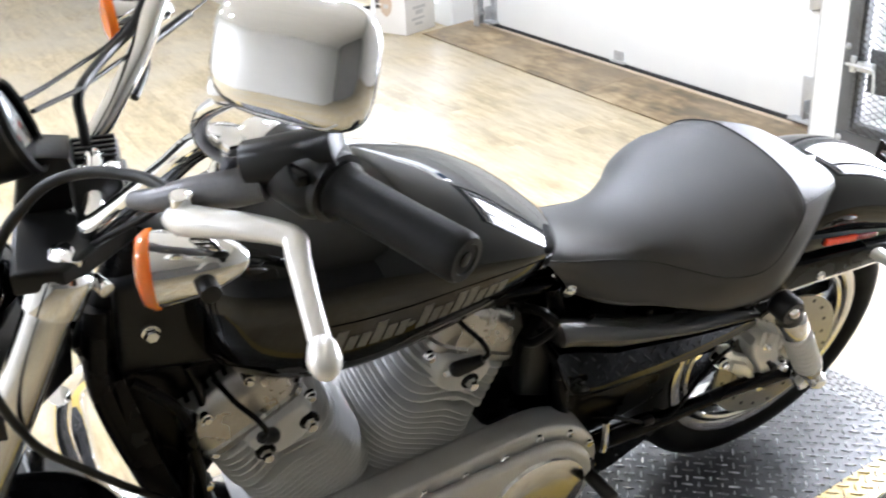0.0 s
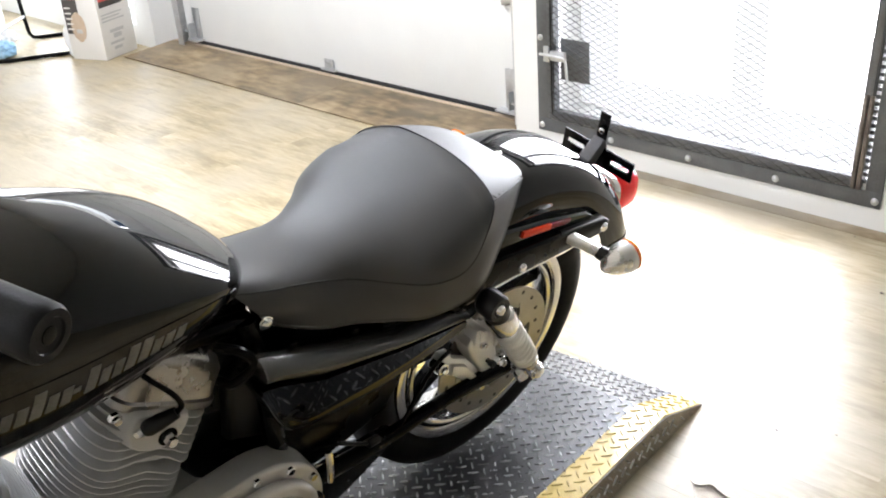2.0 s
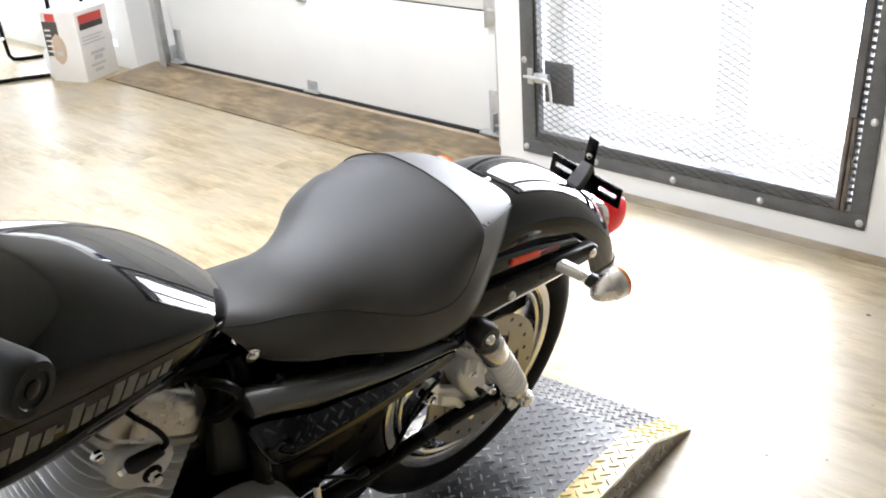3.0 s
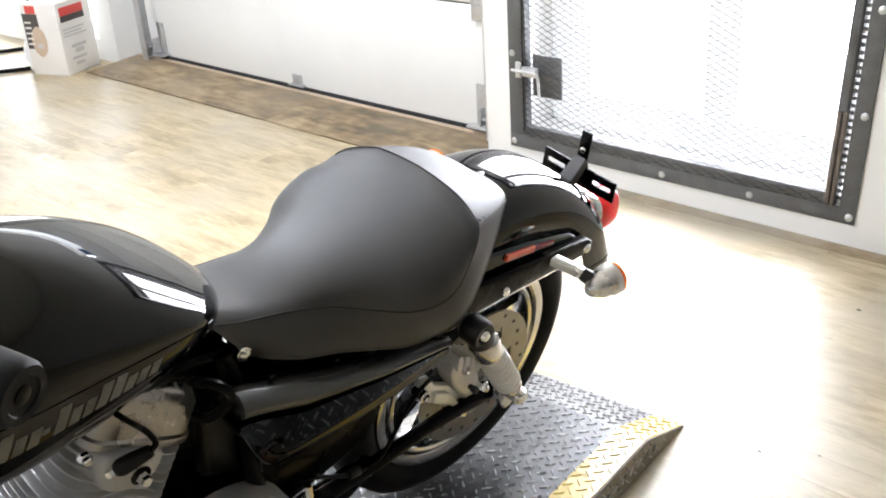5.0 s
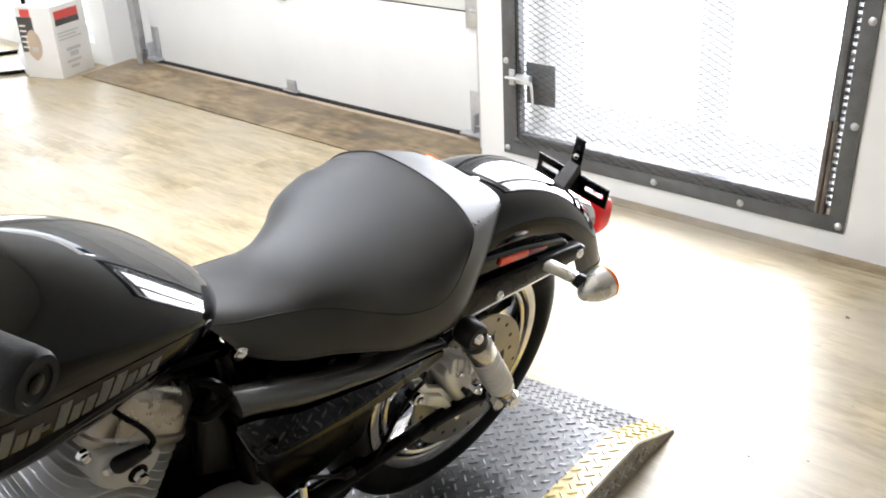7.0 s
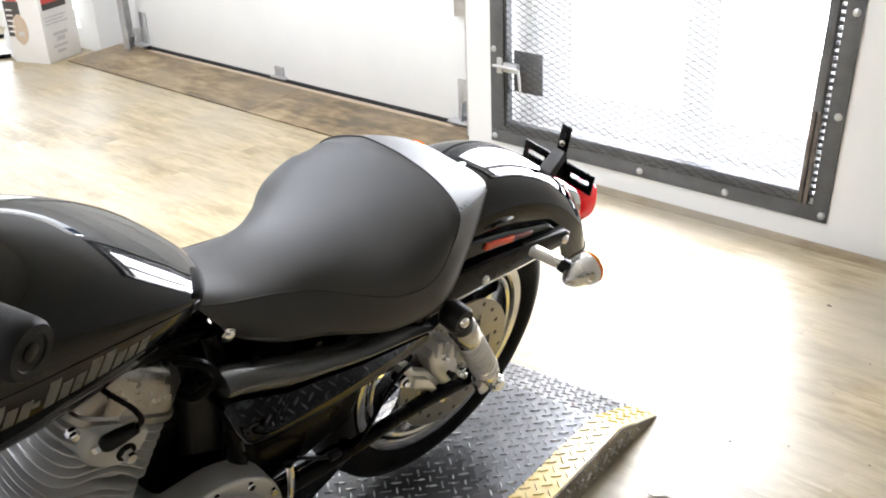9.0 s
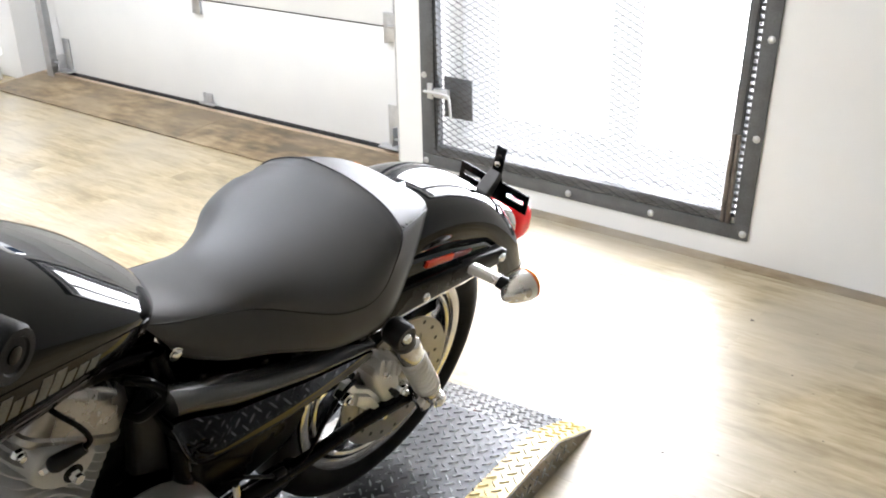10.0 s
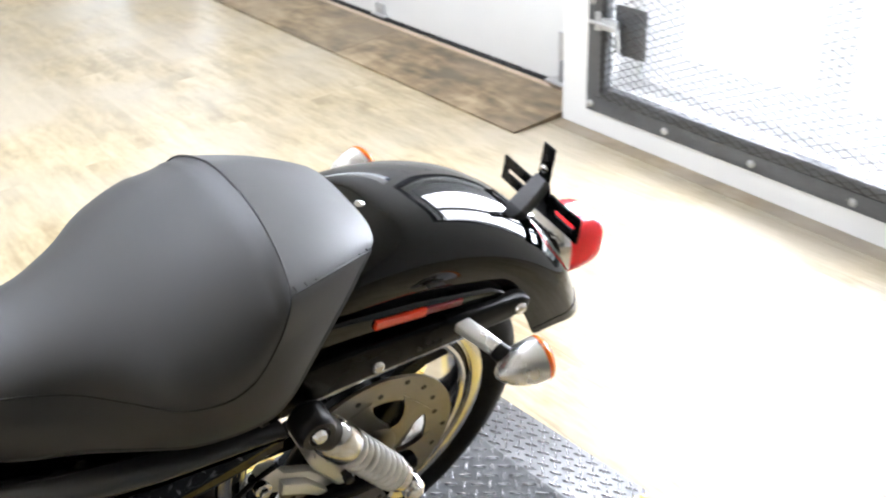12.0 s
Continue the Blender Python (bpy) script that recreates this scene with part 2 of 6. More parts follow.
f_mix.inputs[0].default_value = 0.4
M_LITFRAME.node_tree.links.new(f_tr.outputs[0], f_mix.inputs[1])
M_LITFRAME.node_tree.links.new(f_df.outputs[0], f_mix.inputs[2])
M_LITFRAME.node_tree.links.new(f_mix.outputs[0], fn["Material Output"].inputs[0])
M_LAMP = glowing("lamp_diffuser", (0.90, 0.93, 1.0), LAMP_GLOW)


# ---- building helpers ----
def part(name, bm, material, parent=None, label="", sharp=35.0, m=None):
    """Links a bmesh as one mesh object under a thing or a part."""
    me = bpy.data.meshes.new(name)
    bm.to_mesh(me)
    bm.free()
    me.materials.append(material)
    me.shade_smooth()
    me.set_sharp_from_angle(angle=radians(sharp))
    ob = new(name, me)
    if parent is not None:
        ob.parent = parent
    if m is not None:
        ob.matrix_basis = m
    return tagged(ob, label)


def thing(name, label, category, m=None, group="", kind=""):
    ob = new(name)
    ob.empty_display_size = 0.05
    if m is not None:
        ob.matrix_basis = m
    return tagged(ob, label, category, group, kind)


def box(size, at=(0, 0, 0), bevel=0.0, m=None, seg=2):
    bm = bmesh.new()
    bmesh.ops.create_cube(bm, size=1.0, matrix=Matrix.Translation(at) @ Matrix.Diagonal((*size, 1)))
    if bevel:
        bmesh.ops.bevel(bm, geom=bm.edges[:], offset=bevel, segments=seg, affect="EDGES", profile=0.5)
    if m is not None:
        bm.transform(m)
    return bm


def span(lo, hi, bevel=0.0):
    lo, hi = Vector(lo), Vector(hi)
    return box(hi - lo, (lo + hi) / 2, bevel)


def add(bm, *others):
    """Joins other bmeshes into the first."""
    for o in others:
        me = bpy.data.meshes.new("tmp")
        o.to_mesh(me)
        o.free()
        bm.from_mesh(me)
        bpy.data.meshes.remove(me)
    return bm


def skin(rings, closed=True, caps=(True, True)):
    """Faces between rings of points of equal number."""
    bm = bmesh.new()
    rows = [[bm.verts.new(p) for p in ring] for ring in rings]
    n = len(rows[0])
    for a, b in zip(rows, rows[1:]):
        for i in range(n if closed else n - 1):
            j = (i + 1) % n
            bm.faces.new((a[i], a[j], b[j], b[i]))
    if closed and caps[0]:
        bm.faces.new(rows[0][::-1])
    if closed and caps[1]:
        bm.faces.new(rows[-1])
    bmesh.ops.recalc_face_normals(bm, faces=bm.faces[:])
    return bm


def frame_of(d):
    d = Vector(d).normalized()
    a = Vector((0, 0, 1)) if abs(d.z) < 0.9 else Vector((1, 0, 0))
    s = a.cross(d).normalized()
    return s, d.cross(s).normalized(), d


def lathe(p0, d, profile, seg=32, closed=False):
    """Turns a profile of (along, radius) round the axis through p0 along d."""
    s, u, d = frame_of(d)
    p0 = Vector(p0)
    rings = []
    for k in range(seg):
        a = 2 * math.pi * k / seg
        rings.append([p0 + d * t + (s * math.cos(a) + u * math.sin(a)) * max(r, 1e-5) for t, r in profile])
    bm = bmesh.new()
    rows = [[bm.verts.new(p) for p in ring] for ring in rings]
    n = len(profile)
    for i in range(seg):
        a, b = rows[i], rows[(i + 1) % seg]
        for j in range(n if closed else n - 1):
            q = (j + 1) % n
            bm.faces.new((a[j], a[q], b[q], b[j]))
    bmesh.ops.remove_doubles(bm, verts=bm.verts[:], dist=5e-5)
    bmesh.ops.recalc_face_normals(bm, faces=bm.faces[:])
    return bm


def rod(p0, p1, r0, r1=None, seg=20, round_end=0.0):
    r1 = r0 if r1 is None else r1
    p0, p1 = Vector(p0), Vector(p1)
    n = (p1 - p0).length
    e = round_end or min(r0, r1, n / 2) * 0.12
    return lathe(p0, p1 - p0, [(0, 0), (0, r0 - e), (e * 0.3, r0 - e * 0.3), (e, r0), (n - e, r1), (n - e * 0.3, r1 - e * 0.3), (n, r1 - e), (n, 0)], seg)


def smooth_line(points, steps=6):
    pts = [Vector(p) for p in points]
    out = []
    for i in range(len(pts) - 1):
        a, b, c, d = pts[max(i - 1, 0)], pts[i], pts[i + 1], pts[min(i + 2, len(pts) - 1)]
        for k in range(steps):
            t = k / steps
            out.append(0.5 * (2 * b + (c - a) * t + (2 * a - 5 * b + 4 * c - d) * t * t + (3 * b - 3 * c + d - a) * t ** 3))
    return out + [pts[-1]]


def tube(points, radius, seg=14, steps=6, flat=1.0):
    """A round bar along a smooth line; radius may be one number or one per point."""
    line = smooth_line(points, steps)
    rad = radius if isinstance(radius, (list, tuple)) else [radius] * len(points)
    rings = []
    s_old = None
    for i, p in enumerate(line):
        d = (line[min(i + 1, len(line) - 1)] - line[max(i - 1, 0)]).normalized()
        if s_old is None:
            s, u, _ = frame_of(d)
        else:
            s = (s_old - d * s_old.dot(d)).normalized()
            u = d.cross(s)
        s_old = s
        f = i / steps
        k = min(int(f), len(rad) - 2)
        r = rad[k] + (rad[k + 1] - rad[k]) * (f - k)
        rings.append([p + s * math.cos(2 * math.pi * q / seg) * r + u * math.sin(2 * math.pi * q / seg) * r * flat for q in range(seg)])
    return skin(rings)


def slab(outline, x0, x1, bevel=0.003, seg=2, axes="yz"):
    """An outline in two axes, given thickness along the third."""
    order = {"yz": lambda a, b, c: (c, a, b), "xz": lambda a, b, c: (a, c, b), "xy": lambda a, b, c: (a, b, c)}[axes]
    bm = bmesh.new()
    lo = [bm.verts.new(order(a, b, x0)) for a, b in outline]
    hi = [bm.verts.new(order(a, b, x1)) for a, b in outline]
    bm.faces.new(lo)
    bm.faces.new(hi)
    for i in range(len(outline)):
        j = (i + 1) % len(outline)
        bm.faces.new((lo[i], lo[j], hi[j], hi[i]))
    bmesh.ops.recalc_face_normals(bm, faces=bm.faces[:])
    if bevel:
        rim = [e for e in bm.edges if len({v in lo for v in e.verts}) == 1]
        bmesh.ops.bevel(bm, geom=rim, offset=bevel, segments=seg, affect="EDGES", profile=0.5)
    return bm


def hexbolt(at, d, r=0.008, h=0.006):
    s, u, d = frame_of(d)
    at = Vector(at)
    ring = lambda t, k: [at + d * t + (s * math.cos(q * math.pi / 3) + u * math.sin(q * math.pi / 3)) * k for q in range(6)]
    return skin([ring(0, r), ring(h * 0.75, r), ring(h, r * 0.82)])


def dome(at, d, r=0.008, h=0.005, seg=14):
    return lathe(at, d, [(0, 0), (0, r), (h * 0.4, r * 0.95), (h * 0.8, r * 0.65), (h, 0)], seg)


def lerp_table(table, y):
    """Values between the rows of a table whose first column is y."""
    cols = list(zip(*table))
    return [float(np.interp(y, cols[0], c)) for c in cols[1:]]


def eased(table, y):
    """As lerp_table, rounded off at the rows (a Catmull-Rom line)."""
    ys = [r[0] for r in table]
    i = max(0, min(len(ys) - 2, int(np.searchsorted(ys, y)) - 1))
    t = (y - ys[i]) / (ys[i + 1] - ys[i])
    out = []
    for c in range(1, len(table[0])):
        b, d = table[i][c], table[i + 1][c]
        h = ys[i + 1] - ys[i]
        m0 = (d - table[i - 1][c]) / (ys[i + 1] - ys[i - 1]) * h if i > 0 else d - b
        m1 = (table[i + 2][c] - b) / (ys[i + 2] - ys[i]) * h if i + 2 < len(ys) else d - b
        out.append((2 * t ** 3 - 3 * t * t + 1) * b + (t ** 3 - 2 * t * t + t) * m0 + (3 * t * t - 2 * t ** 3) * d + (t ** 3 - t * t) * m1)
    return out


# ---- the setting ----
def structure(name, bm, material, label, category, sharp=35.0):
    return tagged(part(name, bm, material, None, "", sharp), label, category, "", "structure")


WALL_D = 0.24                     # depth of the wall that holds the doors
DOOR_L, DOOR_R, DOOR_H = -2.90, -0.14, 2.30
GATE_L, GATE_R, GATE_B, GATE_T = 0.055, 1.300, 0.15, 2.10
WIN_L, WIN_R, WIN_B, WIN_T = -5.05, -3.08, 0.12, 2.15
X0, X1, Y0, H = -7.0, 8.5, -7.4, 3.2

wall = span((X0, 0, 0), (WIN_L, WALL_D, H))
add(wall,
    span((WIN_L, 0, 0), (WIN_R, WALL_D, WIN_B)), span((WIN_L, 0, WIN_T), (WIN_R, WALL_D, H)),
    span((WIN_R, 0, 0), (DOOR_L, WALL_D, H)),
    span((DOOR_L, 0, DOOR_H), (DOOR_R, WALL_D, H)),
    span((DOOR_R, 0, 0), (GATE_L, WALL_D, H)),
    span((GATE_L, 0, 0), (GATE_R, WALL_D, GATE_B)), span((GATE_L, 0, GATE_T), (GATE_R, WALL_D, H)),
    span((GATE_R, 0, 0), (X1, WALL_D, H)))
structure("wall_north", wall, M_WALL, "white painted wall with a roller-track door and a barred doorway", "wall")
structure("door_jamb", span((DOOR_L + 0.001, 0.205, 0), (-2.695, WALL_D - 0.002, DOOR_H)), M_WALL, "white painted jamb board behind the door track", "jamb")
structure("door_jamb", span((-0.245, 0.205, 0), (DOOR_R - 0.001, WALL_D - 0.002, DOOR_H)), M_WALL, "white painted jamb board behind the door track", "jamb")
structure("door_sill", span((-2.694, 0.152, 0.0005), (-0.246, WALL_D - 0.004, 0.0305)), M_DARKSTEEL, "dark sill under the garage door", "sill")
structure("wall_west", span((X0 - 0.2, Y0, 0), (X0, WALL_D, H)), M_WALL, "plain white painted side wall", "wall")
# unseen east wall, set far off and dark to cut near-side fill
structure("wall_east", span((X1, Y0, 0), (X1 + 0.2, WALL_D, H)), M_DIMWALL, "unseen side wall, darkened to weaken fill light and reflections", "wall")
structure("wall_south", span((X0 - 0.2, Y0 - 0.2, 0), (X1 + 0.2, Y0, H)), M_WALL, "plain white painted back wall", "wall")
structure("ceiling", span((X0 - 0.2, Y0 - 0.2, H), (X1 + 0.2, WALL_D, H + 0.15)), M_CEIL, "white ceiling", "ceiling")
structure("ground", span((-60, WALL_D, -0.16), (60, 90, -0.02)), surface("pale_concrete", (0.34, 0.33, 0.31), (0.46, 0.45, 0.43), 0.85, scale=1.5, fine=60), "pale concrete yard outside the doors", "ground")
structure("backdrop", span((-1.6, 2.2, -0.015), (4.5, 2.25, 4.2)), M_GLOW, "bright hazy daylight outside the doorway", "backdrop")
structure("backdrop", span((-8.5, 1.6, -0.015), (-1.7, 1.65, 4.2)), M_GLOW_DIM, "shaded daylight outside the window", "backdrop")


# ---- ceiling lights ----
def ceiling_light(m):
    lamp = thing("ceiling_light", "round white ceiling lamp with glowing diffuser", "lamp", m, "ceiling lights")
    part("housing", lathe((0, 0, 0), (0, 0, -1), [(0, 0.10), (0.03, 0.12), (0.06, 0.215), (0.075, 0.22), (0.078, 0.20)], 32), M_DOORSTEEL, lamp)
    part("diffuser", lathe((0, 0, -0.072), (0, 0, -1), [(0, 0.205), (0.006, 0.16), (0.010, 0.0)], 32), M_LAMP, lamp)
    return lamp


first_light = ceiling_light(pose(0.2, -5.8, H))
for lx, ly in ((-3.6, -5.8), (-0.7, -1.4), (-1.5, -4.2)):
    copy_thing(first_light, pose(lx, ly, H))


# ---- sectional door ----
def garage_door():
    door = thing("garage_door", "white sectional steel garage door, closed", "door", kind="structure")
    y = 0.155
    panel_h = 0.515
    for i in range(4):
        z = 0.046 + i * panel_h
        bm = span((-2.71, y, z), (-0.225, y + 0.045, z + panel_h - 0.007), 0.003)
        part("panel", bm, M_DOORSTEEL, door)
        part("joint_strip", span((-2.70, y + 0.006, z + panel_h - 0.0068), (-0.235, y + 0.030, z + panel_h - 0.0002)), M_SEAL, door)
    part("bottom_seal", span((-2.71, y - 0.006, 0.031), (-0.225, y + 0.04, 0.0455), 0.003), M_SEAL, door, "black rubber bottom seal")
    for x in (-1.49,):
        b = span((x - 0.03, y - 0.012, 0.052), (x + 0.035, y - 0.003, 0.105), 0.002)
        add(b, span((x - 0.045, y - 0.03, 0.05), (x + 0.06, y - 0.003, 0.058), 0.002))
        for k in (-0.018, 0.002, 0.022):
            add(b, dome((x + k, y - 0.012, 0.09), (0, -1, 0), 0.006, 0.004))
        part("hinge", b, M_GALV, door)
    for side, x in ((1, -0.290), (-1, -2.655)):
        b = span((x - 0.03, y - 0.01, 0.06), (x + 0.03, y - 0.003, 0.235), 0.002)
        add(b, span((x + side * 0.02, y - 0.055, 0.07), (x + side * 0.028, y - 0.003, 0.15), 0.002))
        add(b, span((x - 0.06, y - 0.05, 0.052), (x + 0.05, y - 0.003, 0.062), 0.002))
        add(b, rod((x + side * 0.02, y - 0.04, 0.1), (x + side * 0.09, y - 0.04, 0.1), 0.006), rod((x + side * 0.085, y - 0.04, 0.1), (x + side * 0.1, y - 0.04, 0.1), 0.022))
        part("corner_bracket", b, M_GALV, door, "galvanised bottom corner bracket with roller")
        for z in (0.57, 1.085):
            b = slab([(x - 0.03, z - 0.075), (x + 0.03, z - 0.06), (x + 0.03, z + 0.05), (x - 0.03, z + 0.05)], y - 0.02, y - 0.004, 0.002, axes="xz")
            add(b, rod((x, y - 0.03, z), (x + side * 0.09, y - 0.03, z), 0.007))
            part("hinge", b, M_GALV, door)
        xt = x + side * 0.098
        t = span((xt - 0.025, y - 0.075, 0.02), (xt - 0.021, y - 0.005, 2.25), 0.0)
        add(t, span((xt - 0.021, y - 0.075, 0.02), (xt + 0.03, y - 0.071, 2.25), 0.0))
        part("track", t, M_GALV, door, "galvanised vertical track")
    z = 0.57
    for x in (-1.49,):
        part("hinge", slab([(x - 0.03, z - 0.075), (x + 0.03, z - 0.075), (x + 0.02, z + 0.05), (x - 0.02, z + 0.05)], y - 0.018, y - 0.004, 0.002, axes="xz"), M_GALV, door)
    return door


garage_door()

# plywood ramp up to the door: two sheets and a bare strip at the sill
ramp = thing("plywood_ramp", "brown stained plywood threshold ramp at the garage door", "ramp")
for x0, x1 in ((-2.895, -1.302), (-1.300, -0.145)):
    ring = lambda x: [(x, -0.215, 0.002), (x, -0.215, 0.007), (x, 0.118, 0.029), (x, 0.118, 0.002)]
    part("sheet", skin([ring(x0), ring(x1)]), M_PLY, ramp, sharp=20)
part("sill_strip", span((-2.895, 0.120, 0.002), (-0.145, 0.150, 0.030), 0.002), M_CARDTAN, ramp, "bare pale wood strip")

structure("trim", span((-0.14, -0.062, -0.003), (2.7, -0.001, 0.002), 0.0008), M_EDGE, "brown strip of floor along the wall", "trim")


# ---- barred gate ----
def security_gate():
    gate = thing("security_gate", "dark grey steel security gate with expanded metal mesh, closed", "gate", kind="structure")
    xl, xr, zb, zt = -0.018, 1.318, 0.074, 2.17
    w = 0.052
    frame_bars = ((xl, zb, xr, zb + w), (xl, zt - w, xr, zt), (xl, zb + w, xl + w, zt - w), (xr - w, zb + w, xr, zt - w))
    for a, b, c, d in frame_bars:
        part("frame_bar", span((a, -0.007, b), (c, -0.0005, d), 0.0012), M_DARKSTEEL, gate)
    l, r, b, t = xl + w + 0.004, xr - w - 0.012, zb + w + 0.004, zt - w - 0.004
    v = 0.036
    for p in (((l, -0.012, b), (r, 0.02, b + v)), ((l, -0.012, t - v), (r, 0.02, t)), ((l, -0.012, b + v), (l + v * 0.8, 0.02, t - v)), ((r - v, -0.012, b + v), (r, 0.02, t - v))):
        part("leaf_bar", span(*p, 0.002), M_DARKSTEEL, gate)
    # round-head bolts
    for x in np.linspace(0.0, 1.30, 5):
        part("bolt", dome((x, -0.007, 0.097), (0, -1, 0), 0.0125, 0.008), M_GALV, gate)
    for z in (0.42, 0.73, 1.05, 1.4, 1.75, 2.1):
        part("bolt", dome((xr - 0.02, -0.007, z), (0, -1, 0), 0.0125, 0.008), M_GALV, gate)
        part("bolt", dome((xl + 0.018, -0.007, z + 0.02), (0, -1, 0), 0.0125, 0.008), M_GALV, gate)
    # piano hinge and rusty back strap on the hinge side
    part("hinge_strap", span((r - 0.024, -0.020, b + 0.30), (r - 0.004, -0.0125, t), 0.002), M_DARKSTEEL, gate, "dark hinge strap")
    for x in (r - 0.030, r - 0.013):
        part("hinge_strap", span((x, -0.024, b), (x + 0.013, -0.0125, b + 0.298), 0.002), M_RUST, gate, "rusty lower hinge strap")
    for k in range(88):
        z = 0.15 + k * 0.0225
        part("hinge_knuckle", span((r - 0.001, -0.010, z), (r + 0.0125, -0.004, z + 0.0115), 0.001), M_DARKSTEEL, gate)
    # expanded metal: twisted strands in a zigzag
    ml, mr, mb, mt = l + 0.008, r - 0.030, b + 0.008, t - 0.008
    pw, ph = 0.0508, 0.0117
    cols, rows = int((mr - ml) / pw), int((mt - mb) / ph)
    verts, faces = [], []
    for j in range(rows):
        z0 = mb + j * ph
        flip = j % 2
        base = len(verts)
        n = cols * 2 + 1
        for i in range(n):
            up = (i + flip) % 2
            x = ml + i * pw / 2
            z = z0 + (ph * 0.5 if up else -ph * 0.5) * 0.92
            y = -0.0165 + (0.0022 if up else -0.0022)
            verts += [(x, y - 0.0011, z - 0.0009), (x, y + 0.0011, z - 0.0005), (x, y + 0.0011, z + 0.0009), (x, y - 0.0011, z + 0.0005)]
        for i in range(n - 1):
            a = base + i * 4
            for q in range(4):
                s = (q + 1) % 4
                faces.append((a + q, a + s, a + 4 + s, a + 4 + q))
    me = bpy.data.meshes.new("expanded_mesh")
    me.from_pydata(verts, [], faces)
    me.materials.append(M_MESHSTEEL)
    ob = new("expanded_mesh", me)
    ob.parent = gate
    tagged(ob, "expanded steel mesh", "", "", "stuff")
    # lock plate, slide bolt and handle
    part("lock_plate", span((0.082, 0.010, 0.285), (0.214, 0.014, 0.442), 0.001), M_DARKSTEEL, gate, "dark steel plate behind the lock")
    lk = span((0.020, -0.018, 0.352), (0.046, -0.0075, 0.412), 0.003)
    add(lk, span((0.062, -0.034, 0.366), (0.128, -0.0125, 0.402), 0.004))
    part("lock_case", lk, M_GALV, gate, "zinc slide bolt case")
    part("lock_handle", tube([(0.02, -0.038, 0.386), (0.07, -0.040, 0.386), (0.128, -0.042, 0.384), (0.142, -0.042, 0.374), (0.148, -0.042, 0.33), (0.150, -0.042, 0.298)], 0.0055, 10), M_GALV, gate, "bent steel bolt handle")
    part("cable", tube([(0.056, -0.016, 1.9), (0.058, -0.017, 1.2), (0.056, -0.016, 0.5), (0.058, -0.016, 0.15)], 0.0028, 8), M_PLASTIC, gate)
    # the hinge side leans a little outwards
    for ob in gate.children:
        for v in ob.data.vertices:
            if v.co.x > 1.15:
                v.co.x += 0.035 * (v.co.z - 0.10)
    return gate


security_gate()


def glazed_door():
    door = thing("glazed_door", "glazed outer door with white frame, made translucent to look sunlit, behind the gate", "door", kind="structure")
    y0, y1 = 0.17, 0.174
    # frame bars and bottom panel, thin and translucent to pass the daylight
    for lo, hi in (((0.056, y0, 0.151), (0.23, y1, 2.098)), ((1.20, y0, 0.151), (1.244, y1, 2.098)), ((0.70, y0, 0.27), (0.82, y1, 2.098)),
                   ((0.23, y0, 0.151), (1.20, y1, 0.27)), ((0.23, y0, 2.02), (0.70, y1, 2.098)), ((0.82, y0, 2.02), (1.20, y1, 2.098))):
        part("frame_panel", span(lo, hi, 0.0), M_LITFRAME, door)
    return door


glazed_door()


def window_unit():
    win = thing("window_1", "tall bright window in white frame", "window", kind="structure")
    y0, y1 = 0.10, 0.16
    for lo, hi in (((WIN_L, y0, WIN_B), (WIN_L + 0.06, y1, WIN_T)), ((WIN_R - 0.06, y0, WIN_B), (WIN_R, y1, WIN_T)), ((-4.10, y0, WIN_B + 0.06), (-4.03, y1, WIN_T - 0.06)),
                   ((WIN_L + 0.06, y0, WIN_B), (WIN_R - 0.06, y1, WIN_B + 0.06)), ((WIN_L + 0.06, y0, WIN_T - 0.06), (WIN_R - 0.06, y1, WIN_T))):
        part("window_frame", span(lo, hi, 0.004), M_DOORSTEEL, win)
    return win


window_unit()


# ---- tread plate platform ----
PLAT_Z = 0.075
PLAT_YAW = 4.0
EDGE = 0.072                       # width of the yellow strips
PLAT = pose(1.392, -1.30, 0, 0, 0, PLAT_YAW)      # the left rear top corner of the flat part


